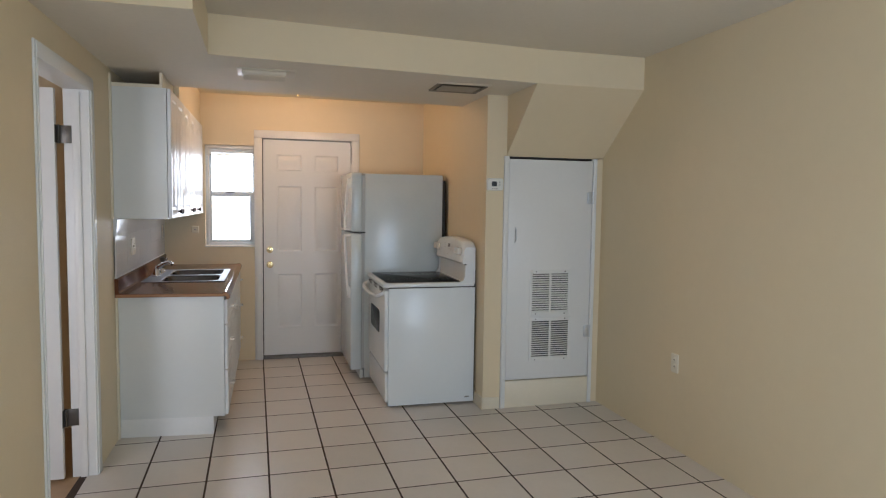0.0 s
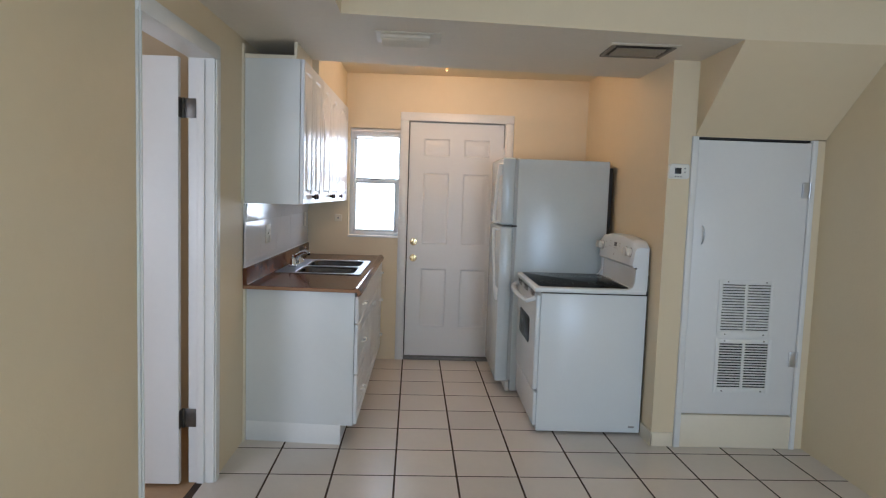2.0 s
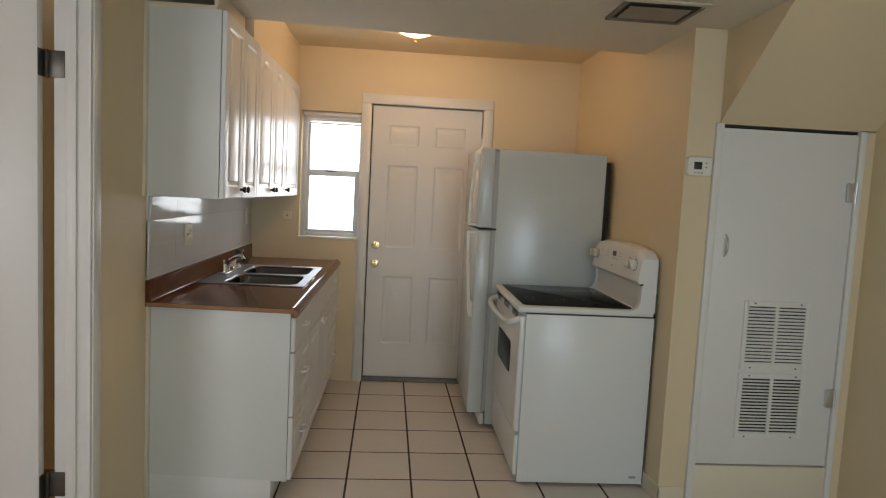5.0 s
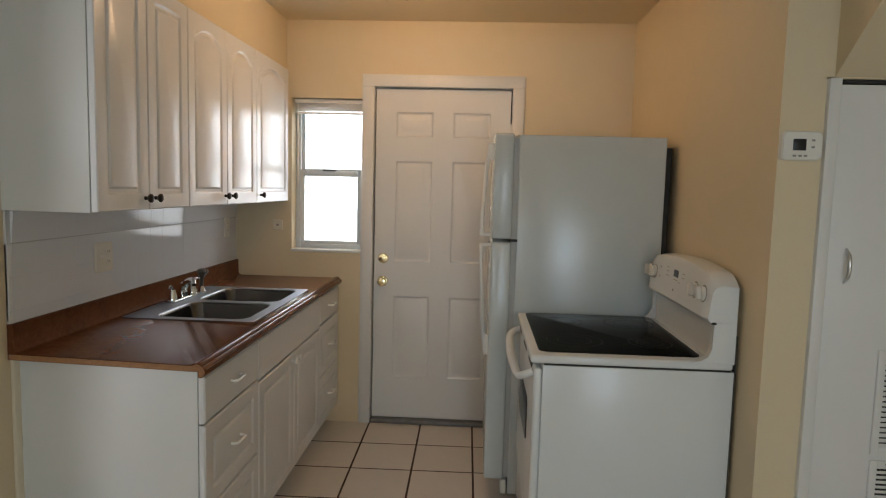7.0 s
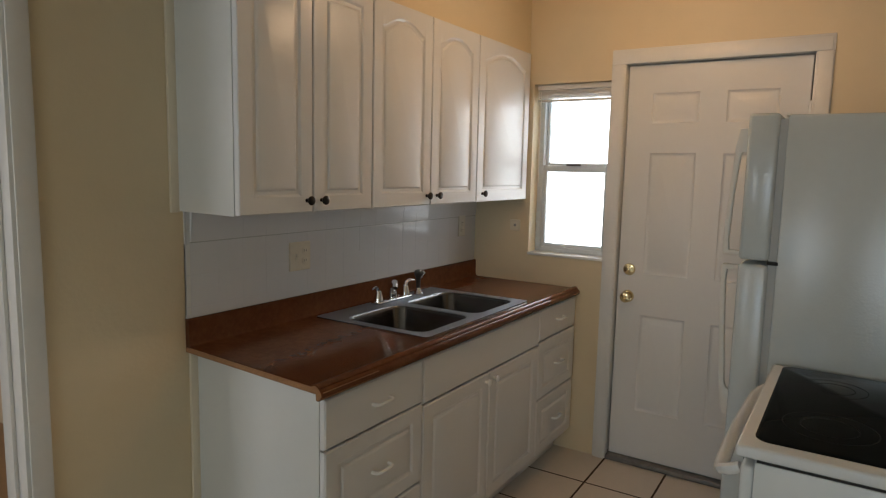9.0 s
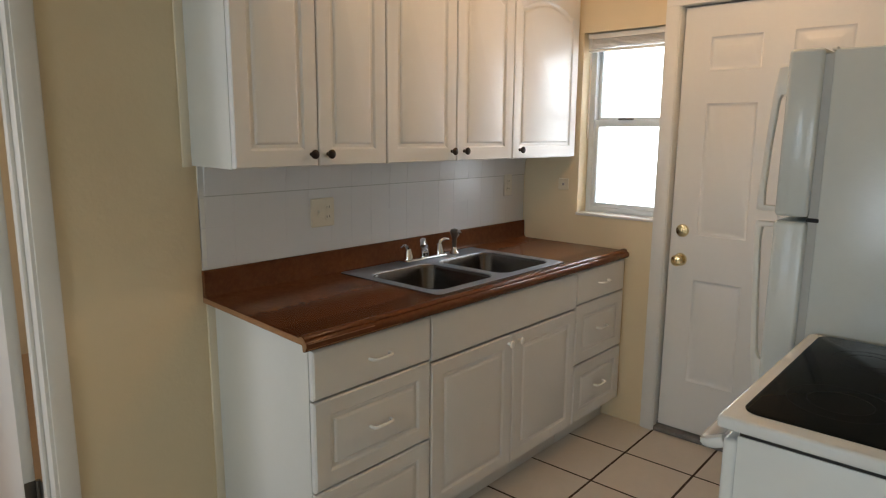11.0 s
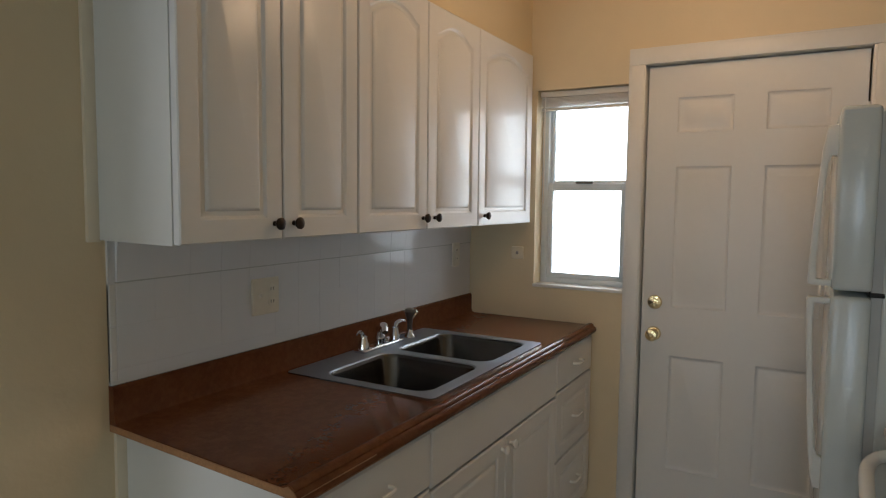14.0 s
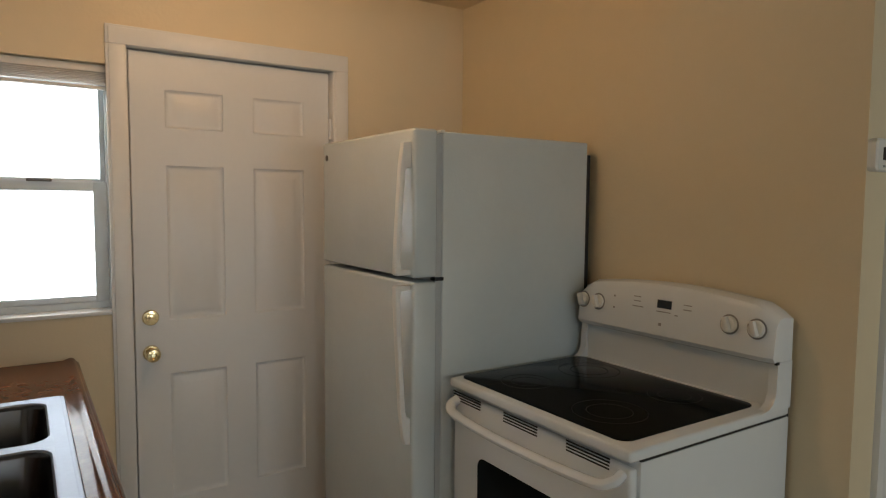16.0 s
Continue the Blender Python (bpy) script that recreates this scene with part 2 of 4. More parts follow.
def panel_slab(w, h, t, panels, m, chamfer=0.003, groove=0.006, shoulder=0.012, field=0.03, steep=False, bm=None):
    """A door or drawer front with moulded panels: each (u0, v0, u1, v1, arch)."""
    b = bmesh.new()
    c = chamfer
    us = sorted({c, w - c, *(p[0] for p in panels), *(p[2] for p in panels)})
    vs = sorted({c, h - c, *(p[1] for p in panels), *(p[3] for p in panels)})
    for u0, u1 in zip(us, us[1:]):
        for v0, v1 in zip(vs, vs[1:]):
            hit = [p for p in panels if p[0] <= u0 + 1e-6 and p[2] >= u1 - 1e-6 and p[1] <= v0 + 1e-6 and p[3] >= v1 - 1e-6]
            if not hit:
                b.faces.new([b.verts.new((u, v, t)) for u, v in ((u0, v0), (u1, v0), (u1, v1), (u0, v1))])
    for u0, v0, u1, v1, arch in panels:
        rings = [[(*p, t) for p in outline(u0, v0, u1, v1)]]
        steps = ((0.002, 0.0), (0.006, -0.6 * groove), (shoulder, -groove), (shoulder + 0.006, -groove), (field, -0.15 * groove), (field + 0.004, 0.0))
        if steep:
            steps = ((0.001, -0.0005), (0.004, -0.55 * groove), (0.008, -groove), (field - 0.008, -groove), (field - 0.005, -0.5 * groove), (field, -0.08 * groove), (field + 0.002, 0.0))
        for inset, d in steps:
            rings.append([(*p, t + d) for p in outline(u0 + inset, v0 + inset, u1 - inset, v1 - inset, arch)])
        stack(b, rings)
    bmesh.ops.remove_doubles(b, verts=b.verts, dist=1e-5)

    def rim(v):
        return min(abs(v.co.x - c), abs(v.co.x - w + c), abs(v.co.y - c), abs(v.co.y - h + c)) < 1e-5

    edges = [e for e in b.edges if e.is_boundary and all(rim(v) for v in e.verts)]
    for d, first in ((t - c, True), (0.0, False)):
        made = bmesh.ops.extrude_edge_only(b, edges=edges)["geom"]
        edges = [g for g in made if isinstance(g, bmesh.types.BMEdge)]
        for v in (g for g in made if isinstance(g, bmesh.types.BMVert)):
            if first:
                v.co.x = 0 if abs(v.co.x - c) < 1e-5 else w if abs(v.co.x - w + c) < 1e-5 else v.co.x
                v.co.y = 0 if abs(v.co.y - c) < 1e-5 else h if abs(v.co.y - h + c) < 1e-5 else v.co.y
            v.co.z = d
    b.faces.new([b.verts.new(p) for p in ((0, 0, 0), (0, h, 0), (w, h, 0), (w, 0, 0))])
    bmesh.ops.transform(b, matrix=m, verts=b.verts)
    return join(bm, b)


# ---- the shell ----
LX, RX, KX, KN = -0.85, 2.43, 1.525, 1.506      # living and kitchen walls; the kitchen narrows from KX to KN
BY, CY, SY = 6.80, 4.955, -1.70     # back, closet and south walls
TOP, KTOP, SOFFIT = 2.445, 2.427, 2.235
D0, D1, DH = 3.578, 4.358, 2.03      # doorway to the bedroom

# the gap from y -1.05 to 0.15 is unseen, added for the fill light
b = box(LX - 0.11, LX, SY, -1.05, -0.06, TOP)
box(LX - 0.11, LX, 0.15, D0 - 0.018, -0.06, TOP, bm=b)
box(LX - 0.11, LX, -1.05, 0.15, -0.06, 0.88, bm=b)
box(LX - 0.11, LX, -1.05, 0.15, 2.03, TOP, bm=b)
box(LX - 0.11, LX, D1 + 0.018, BY + 0.18, -0.06, TOP, bm=b)
box(LX - 0.11, LX, D0 - 0.018, D1 + 0.018, DH + 0.018, TOP, bm=b)
structure("wall_west", b, WALL, "cream painted wall with a doorway to another room", "wall")

WX0, WX1, WZ0, WZ1 = -0.50, -0.045, 1.065, 1.975
b = box(LX, WX0, BY, BY + 0.18, -0.06, TOP)
box(WX0, WX1, BY, BY + 0.18, -0.06, WZ0, bm=b)
box(WX0, WX1, BY, BY + 0.18, WZ1, TOP, bm=b)
box(WX1, -0.022, BY, BY + 0.18, -0.06, TOP, bm=b)
box(-0.022, 0.83, BY, BY + 0.18, 2.066, TOP, bm=b)
box(0.83, KX + 0.15, BY, BY + 0.18, -0.06, TOP, bm=b)
structure("wall_north", b, WALL, "cream painted kitchen wall with a window and the back door", "wall")

b = prism([(KX, CY), (1.65, CY), (1.65, BY), (KN, BY)], "z", -0.06, TOP)
structure("wall_kitchen_east", b, WALL, "cream painted wall beside the refrigerator and stove", "wall")
b = box(KX - 0.009, 1.650, CY - 0.010, CY + 0.002, 0, 0.085, 0.003)
prism([(KX - 0.009, CY - 0.010), (KX, CY - 0.010), (KN, BY - 0.002), (KN - 0.009, BY - 0.002)], "z", 0, 0.085, bm=b)
structure("baseboard", b, CURB, "low cream baseboard round the wall end", "baseboard")
b = box(1.65, 1.685, CY + 0.002, CY + 0.11, -0.06, 1.82)
box(1.65, RX, CY + 0.002, CY + 0.11, 1.815, TOP, bm=b)
box(2.357, RX, CY + 0.002, CY + 0.11, -0.06, 1.82, bm=b)
structure("wall_closet", b, WALL, "cream painted wall around the utility closet door", "wall")
b = box(1.66, 2.42, 5.6, 5.65, 0, TOP)
structure("wall_closet_back", b, WALL, "plain wall inside the utility closet", "wall")
structure("wall_east", box(RX, RX + 0.12, SY, CY + 0.9, -0.06, TOP), WALL, "plain cream painted living room wall", "wall")
b = box(LX - 0.11, 0.88, SY - 0.15, SY, -0.06, TOP)
box(2.08, RX + 0.12, SY - 0.15, SY, -0.06, TOP, bm=b)
box(0.88, 2.08, SY - 0.15, SY, -0.06, 0.40, bm=b)
box(0.88, 2.08, SY - 0.15, SY, 2.08, TOP, bm=b)
structure("wall_south", b, WALL, "cream painted wall with a wide window opening", "wall")

structure("ceiling", box(LX - 0.11, RX + 0.12, SY - 0.15, BY + 0.18, TOP, TOP + 0.12), CEIL, "flat off-white textured ceiling", "ceiling")
# the dropped duct box between living room and kitchen, slightly out of square
b = prism([(LX, 3.46), (-0.245, 3.455), (-0.255, 4.275), (1.675, 4.445), (1.675, CY + 0.002), (KX + 0.001, CY), (KX + 0.001, 5.545), (LX, 5.335)], "z", SOFFIT, TOP)
ob = structure("soffit", b, [CEIL, WALL], "dropped ceiling box with cream sides", "soffit")
for f in ob.data.polygons:
    f.material_index = 0 if f.normal.z < -0.5 else 1
structure("ceiling_kitchen", prism([(LX, 5.336), (KX, 5.546), (KX, BY), (LX, BY)], "z", KTOP, TOP), WALL, "cream painted kitchen ceiling", "ceiling")
structure("bulkhead", prism([(LX, 5.337), (-0.532, 5.377), (-0.532, BY - 0.001), (LX, BY - 0.001)], "z", 2.138, KTOP), WALL, "cream boxed-in wall above the wall cabinets", "soffit")
b = prism([(4.447, TOP), (4.447, SOFFIT), (CY + 0.002, 1.82), (CY + 0.002, TOP)], "x", 1.676, RX)
structure("soffit_slope", b, WALL, "sloping cream bulkhead above the closet door", "soffit")

structure("floor_slab", box(-0.93, RX + 0.12, SY - 0.15, BY + 0.05, -0.12, -0.0010), GROUT, "dark grout bed under the floor tiles", "floor")
structure("ground", box(-60, 60, -60, 60, -0.3, -0.2), SILL, "plain ground outside the house", "ground")

# bedroom seen through the doorway
structure("floor_bedroom", box(-3.6, -0.93, 1.4, 5.3, -0.12, -0.004), VINYL, "tan floor of the next room", "floor")
b = box(-3.72, -3.6, 1.4, 5.3, -0.06, TOP)
box(-3.72, LX - 0.11, 5.2, 5.3, -0.06, TOP, bm=b)
# this wall's opening is out of view, added to let the fill light in
box(-3.72, -2.8, 1.4, 1.55, -0.06, TOP, bm=b)
box(-1.6, LX - 0.11, 1.4, 1.55, -0.06, TOP, bm=b)
box(-2.8, -1.6, 1.4, 1.55, -0.06, 0.88, bm=b)
box(-2.8, -1.6, 1.4, 1.55, 2.03, TOP, bm=b)
structure("wall_bedroom", b, WALL, "warm cream walls of the next room", "wall")
structure("ceiling_bedroom", box(-3.72, LX - 0.11, 1.4, 5.3, TOP, TOP + 0.1), CEIL, "plain ceiling of the next room", "ceiling")


# ---- doorway to the bedroom ----
def casing(lo, hi, at, way, top, parent, width=0.071, first=0.071):
    """Door casing on one wall face: two legs and a head with stepped moulding. lo, hi: the opening's sides; first: the leg's width at lo."""
    for piece, (u0, u1, v0, v1) in (("casing_leg", (lo - first, lo, 0, top)), ("casing_leg", (hi, hi + width, 0, top)), ("casing_head", (lo - first, hi + width, top, top + width))):
        b = bmesh.new()
        for d0, d1, shrink in ((0, 0.010, 0), (0.010, 0.017, 0.010)):
            u_a, u_b = (u0 + shrink, u1 - 0.4 * shrink) if piece != "casing_head" else (u0 + shrink, u1 - shrink)
            v_b = v1 - shrink if piece == "casing_head" else v1
            if way == "x":
                box(at + d0, at + d1, u_a, u_b, v0, v_b, 0.003, bm=b)
            else:
                box(u_a, u_b, at - d1, at - d0, v0, v_b, 0.003, bm=b)
        part(piece, b, TRIM, parent)


frame_w = structure("door_frame_1", box(LX - 0.112, LX + 0.002, D1, D1 + 0.018, 0, DH + 0.018, 0.002), TRIM, "white painted wooden door frame with casing", "door frame")
part("jamb", box(LX - 0.112, LX + 0.002, D0 - 0.018, D0, 0, DH + 0.018, 0.002), TRIM, frame_w)
part("jamb_head", box(LX - 0.112, LX + 0.002, D0, D1, DH, DH + 0.018, 0.002), TRIM, frame_w)
part("stop", box(LX - 0.070, LX - 0.035, D1 - 0.011, D1, 0, DH - 0.011, 0.002), TRIM, frame_w)
part("stop", box(LX - 0.070, LX - 0.035, D0, D0 + 0.011, 0, DH - 0.011, 0.002), TRIM, frame_w)
casing(D0, D1, LX, "x", DH, frame_w, first=0.024)

leaf = tagged(part("door_1", box(LX - 0.905, LX - 0.142, D1 - 0.046, D1 - 0.011, 0.012, DH - 0.004, 0.002), DOOR), "flat white interior door standing open", "door", kind="structure")
for z in (1.80, 0.325):
    b = box(LX - 0.128, LX - 0.075, D1 - 0.0035, D1 - 0.0005, z - 0.045, z + 0.045, 0.001)
    box(LX - 0.1425, LX - 0.1395, D1 - 0.044, D1 - 0.008, z - 0.045, z + 0.045, 0.001, bm=b)
    tube([(LX - 0.134, D1 - 0.006, z - 0.047), (LX - 0.134, D1 - 0.006, z + 0.047)], 0.007, bm=b)
    part("hinge", b, HINGE, leaf, "tarnished metal hinge")

# ---- back door ----
frame_n = structure("door_frame_2", box(-0.022, -0.004, BY, BY + 0.12, 0, 2.066, 0.002), TRIM, "white moulded casing round the back door", "door frame")
part("jamb", box(0.812, 0.83, BY, BY + 0.12, 0, 2.066, 0.002), TRIM, frame_n)
part("jamb_head", box(-0.004, 0.812, BY, BY + 0.12, 2.048, 2.066, 0.002), TRIM, frame_n)
casing(-0.004, 0.812, BY, "y", 2.048, frame_n)
panels = [(u0, v0, u1, v1, 0.0) for u0, u1 in ((0.122, 0.345), (0.462, 0.685)) for v0, v1 in ((0.255, 0.765), (0.975, 1.585), (1.725, 1.875))]
door = tagged(part("door_2", panel_slab(0.801, 2.01, 0.04, panels, facing((0.004, BY + 0.065, 0.032), (0, -1, 0)), groove=0.007, shoulder=0.013, field=0.044), DOOR),
              "closed white six-panel entry door with brass locks", "door", kind="structure")
for z, big in ((1.025, False), (0.886, True)):
    m = facing((0.06, BY + 0.025, z), (0, -1, 0))
    rose = part("rosette", lathe([(0.031, 0), (0.031, 0.003), (0.027, 0.009), (0.012, 0.011)], m, 24), BRASS, door, "round brass rosette")
    if big:
        part("door_knob", lathe([(0.010, 0.009), (0.010, 0.026), (0.018, 0.031), (0.026, 0.040), (0.027, 0.050), (0.022, 0.058), (0.010, 0.060), (0.008, 0.056)], m, 24), BRASS, rose, "polished brass knob")
    else:
        part("thumb_turn", box(0.052, 0.068, BY + 0.002, BY + 0.016, z - 0.006, z + 0.006, 0.003, bm=lathe([(0.018, 0.009), (0.017, 0.016), (0.012, 0.017)], m, 20)), BRASS, rose)
for z in (1.80, 0.30):
    part("hinge", box(0.800, 0.815, BY + 0.016, BY + 0.024, z - 0.045, z + 0.045, 0.002), TRIM, door)
# dark strips added behind the leaf to stop daylight and blacken the gap
for a in ((-0.004, 0.812, 2.034, 2.050), (-0.004, 0.010, 0.03, 2.034), (0.798, 0.812, 0.03, 2.034)):
    part("weather_strip", box(a[0], a[1], BY + 0.068, BY + 0.10, a[2], a[3]), DARK, frame_n)
b = box(-0.004, 0.812, BY - 0.012, BY + 0.12, 0, 0.026, 0.006)
box(-0.004, 0.812, BY + 0.03, BY + 0.10, 0.024, 0.038, 0.003, bm=b)
tagged(part("door_threshold", b, SILL), "worn grey metal threshold under the back door", "threshold", kind="structure")

# ---- kitchen window ----
win = structure("window_1", box(WX0 - 0.004, WX1 + 0.003, BY - 0.007, BY + 0.09, WZ0 - 0.011, WZ0 + 0.004, 0.003), TRIM, "small single-hung window with white frame, blown-out daylight behind", "window")
FY = BY + 0.085
for name, a in (("frame_side", (WX0, WX0 + 0.032, FY, FY + 0.06, WZ0, WZ1)), ("frame_side", (WX1 - 0.028, WX1, FY, FY + 0.06, WZ0, WZ1)),
                ("frame_head", (WX0 + 0.032, WX1 - 0.028, FY, FY + 0.06, WZ1 - 0.03, WZ1)), ("frame_foot", (WX0 + 0.032, WX1 - 0.028, FY, FY + 0.06, WZ0, WZ0 + 0.030))):
    part(name, box(*a, 0.003), ALU, win)
GX0, GX1 = WX0 + 0.032, WX1 - 0.028


def sash(name, z0, z1, y, stile, last, foot):
    """One sash: stiles of widths stile and last, a bottom rail foot high, a head rail and its pane."""
    s = part(name, box(GX0, GX0 + stile, y, y + 0.024, z0, z1, 0.003), ALU, win)
    part("stile", box(GX1 - last, GX1, y, y + 0.024, z0, z1, 0.003), ALU, s)
    part("rail", box(GX0 + stile, GX1 - last, y, y + 0.024, z0, z0 + foot, 0.003), ALU, s)
    part("rail", box(GX0 + stile, GX1 - last, y, y + 0.024, z1 - 0.035, z1, 0.003), ALU, s)
    g = part("pane", box(GX0 + stile, GX1 - last, y + 0.010, y + 0.014, z0 + foot, z1 - 0.035), PANE, s)
    g.visible_shadow = False
    return s


sash("upper_sash", 1.520, WZ1 - 0.03, FY + 0.030, 0.018, 0.018, 0.040)
low = sash("lower_sash", WZ0 + 0.030, 1.547, FY + 0.004, 0.022, 0.045, 0.022)
part("sash_lock", box(-0.33, -0.25, FY - 0.008, FY + 0.004, 1.545, 1.556, 0.003), HINGE, low)
blind = thing("window_blind", (-0.27, BY + 0.04, 1.90), "white mini blind drawn up under the window head", "blind")
part("headrail", box(WX0 + 0.008, WX1 - 0.006, BY + 0.025, BY + 0.055, 1.945, 1.972, 0.003), BLIND, blind)
for i in range(7):
    z = 1.940 - 0.006 * i
    part("slat", box(WX0 + 0.012, WX1 - 0.010, BY + 0.026, BY + 0.052, z - 0.0018, z + 0.0012), BLIND, blind)
part("bottom_rail", box(WX0 + 0.012, WX1 - 0.010, BY + 0.026, BY + 0.052, 1.884, 1.896, 0.003), BLIND, blind)
part("tilt_wand", tube([(WX0 + 0.03, BY + 0.024, 1.95), (WX0 + 0.032, BY + 0.022, 1.45)], 0.0035, 8), BLIND, blind)
tagged(part("backdrop", box(-3.5, 3.0, 9.0, 9.02, -0.2, 4.5), OUTSIDE), "white overexposed daylight outside the window", "backdrop", kind="structure")

# ---- closet door ----
fr = structure("door_frame_3", box(1.655, 1.690, CY - 0.016, CY + 0.09, 0.0, 1.815, 0.003), TRIM, "white painted frame of the utility closet", "door frame")
part("jamb", box(2.349, 2.378, CY - 0.016, CY + 0.09, 0.0, 1.815, 0.003), TRIM, fr)
# head piece coloured dark to draw the shaded gap above the door
part("jamb_head", box(1.690, 2.349, CY + 0.012, CY + 0.09, 1.803, 1.815, 0.002), DARK, fr)
part("curb", box(1.690, 2.349, CY - 0.010, CY + 0.09, 0.0, 0.196, 0.004), CURB, fr, "cream board under the closet door")
clo = tagged(part("door_3", box(1.694, 2.345, CY - 0.006, CY + 0.030, 0.204, 1.797, 0.002), DOOR), "white closet door with two louvred air grilles", "door", kind="structure")


def grille(x0, x1, z0, z1, deep, gap):
    """A return-air grille: rim, middle bar, angled slats and screws."""
    y = CY - 0.006
    g = part("grille", box(x0, x0 + 0.022, y - 0.008, y + 0.002, z0, z1, 0.002), TRIM, clo, "white louvred air grille")
    for a in ((x1 - 0.022, x1, z0, z1), (x0 + 0.022, x1 - 0.022, z0, z0 + 0.026), (x0 + 0.022, x1 - 0.022, z1 - 0.026, z1), ((x0 + x1) / 2 - 0.008, (x0 + x1) / 2 + 0.008, z0 + 0.026, z1 - 0.026)):
        part("rim", box(a[0], a[1], y - 0.008, y + 0.002, a[2], a[3], 0.002), TRIM, g)
    # dark sheet standing in for the unlit closet between the slats
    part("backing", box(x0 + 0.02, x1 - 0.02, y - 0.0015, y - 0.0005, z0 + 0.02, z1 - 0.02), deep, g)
    count = 17
    step = (z1 - z0 - 0.052) / count
    for c0, c1 in ((x0 + 0.022, (x0 + x1) / 2 - 0.008), ((x0 + x1) / 2 + 0.008, x1 - 0.022)):
        for i in range(count):
            z = z0 + 0.026 + step * i
            part("slat", prism([(y - 0.0065, z), (y - 0.0075, z + 0.001), (y - 0.002, z + step * gap), (y - 0.001, z + step * gap - 0.001)], "x", c0, c1), TRIM, g)
    for sx in (x0 + 0.05, x1 - 0.05):
        for sz in (z0 + 0.011, z1 - 0.011):
            part("screw", lathe([(0.0045, 0), (0.004, 0.002), (0.002, 0.0028)], facing((sx, y - 0.008, sz), (0, -1, 0)), 10), HINGE, g)


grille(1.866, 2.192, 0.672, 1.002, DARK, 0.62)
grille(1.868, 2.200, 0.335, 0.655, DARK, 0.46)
part("pull_handle", tube(bend([(1.747, CY - 0.004, 1.205), (1.747, CY - 0.022, 1.222), (1.747, CY - 0.03, 1.257), (1.747, CY - 0.022, 1.292), (1.747, CY - 0.004, 1.309)]), [0.004] * 6 + [0.006] * 13 + [0.004] * 6, 10), SHINY, clo, "small bowed metal pull")
for z in (1.53, 0.545):
    b = box(2.307, 2.357, CY - 0.019, CY - 0.0155, z - 0.045, z + 0.045, 0.001)
    box(2.307, 2.345, CY - 0.016, CY - 0.006, z - 0.04, z + 0.04, bm=b)
    tube([(2.347, CY - 0.021, z - 0.046), (2.347, CY - 0.021, z + 0.046)], 0.006, bm=b)
    part("hinge", b, SHINY, clo, "bright metal hinge")

# ---- upper cabinets ----
UF, UZ0, UZ1 = -0.535, 1.358, 2.136


def knob_at(x, y, z, mat, parent, label):
    part("knob", lathe([(0.007, 0), (0.006, 0.010), (0.011, 0.014), (0.0155, 0.020), (0.0155, 0.024), (0.010, 0.028), (0.002, 0.029)], facing((x, y, z), (1, 0, 0)), 16), mat, parent, label)


def square_off(ob, y0, front, lean):
    """The run's free end is not square to the wall: verts near y0 move back, by lean at the wall and not at all at the front."""
    for v in ob.data.vertices:
        if v.co.y < y0 + 0.02:
            v.co.y += lean * (v.co.x - front) / (LX - front)


def upper_cabinet(edges, arch, knobs, label):
    y0, y1 = edges[0], edges[-1]
    c = thing("wall_cabinet", (LX, y0, UZ0), label, "cabinet", "wall cabinets above the counter")
    b = box(LX, UF - 0.003, y0 + 0.001, y0 + 0.017, UZ0, UZ1, 0.001)
    box(LX, UF - 0.003, y1 - 0.017, y1 - 0.001, UZ0, UZ1, 0.001, bm=b)
    for z0, z1 in ((UZ0, UZ0 + 0.017), (UZ1 - 0.017, UZ1)):
        box(LX, UF - 0.003, y0 + 0.017, y1 - 0.017, z0, z1, bm=b)
    box(LX, LX + 0.006, y0 + 0.017, y1 - 0.017, UZ0 + 0.017, UZ1 - 0.017, bm=b)
    part("body", b, CABSIDE, c)
    for (a, d), k in zip(zip(edges, edges[1:]), knobs):
        w, h = d - a - 0.005, UZ1 - UZ0 - 0.006
        dr = part("door", panel_slab(w, h, 0.02, [(0.052, 0.052, w - 0.052, h - 0.050, arch)], facing((UF + 0.001, a + 0.0025, UZ0 + 0.003), (1, 0, 0)), groove=0.007, field=0.027, steep=True), CAB, c, "white raised-panel door")
        knob_at(UF + 0.021, a + k * (d - a), UZ0 + 0.042, BRONZE, dr, "dark bronze knob")
    return c


upper = upper_cabinet((4.825, 5.135, 5.445), 0.004, (0.90, 0.12), "white two-door wall cabinet with square raised panels")
part("filler", box(LX, LX + 0.012, 4.826, 4.860, UZ0 - 0.004, SOFFIT - 0.03, 0.002), CURB, upper)
square_off(upper.children[0], 4.830, UF, 0.03)
part("top_filler", box(LX + 0.004, UF - 0.03, 4.85, 4.868, UZ1, UZ1 + 0.022, 0.002), CURB, upper, "cream filler board on the cabinet top")
# board added to shut lamp light out of the gap above the cabinet
part("top_filler", box(UF - 0.046, UF - 0.030, 4.870, 5.335, UZ1, SOFFIT - 0.003, 0.001), CURB, upper, "cream filler board on the cabinet top")
upper_cabinet((5.446, 5.836, 6.226), 0.045, (0.92, 0.12), "white two-door wall cabinet with arched raised panels")
upper_cabinet((6.227, 6.778), 0.05, (0.1,), "white single-door wall cabinet with an arched panel beside the window")

# ---- base cabinets ----
BF, BZ0, BZ1 = -0.226, 0.115, 0.878


def pull(y, z, parent):
    x = BF + 0.023
    part("handle", tube(bend([(x - 0.002, y - 0.042, z), (x + 0.016, y - 0.040, z), (x + 0.024, y - 0.028, z), (x + 0.025, y, z), (x + 0.024, y + 0.028, z), (x + 0.016, y + 0.040, z), (x - 0.002, y + 0.042, z)], 4), 0.0055, 8), PULL, parent, "white bow pull")


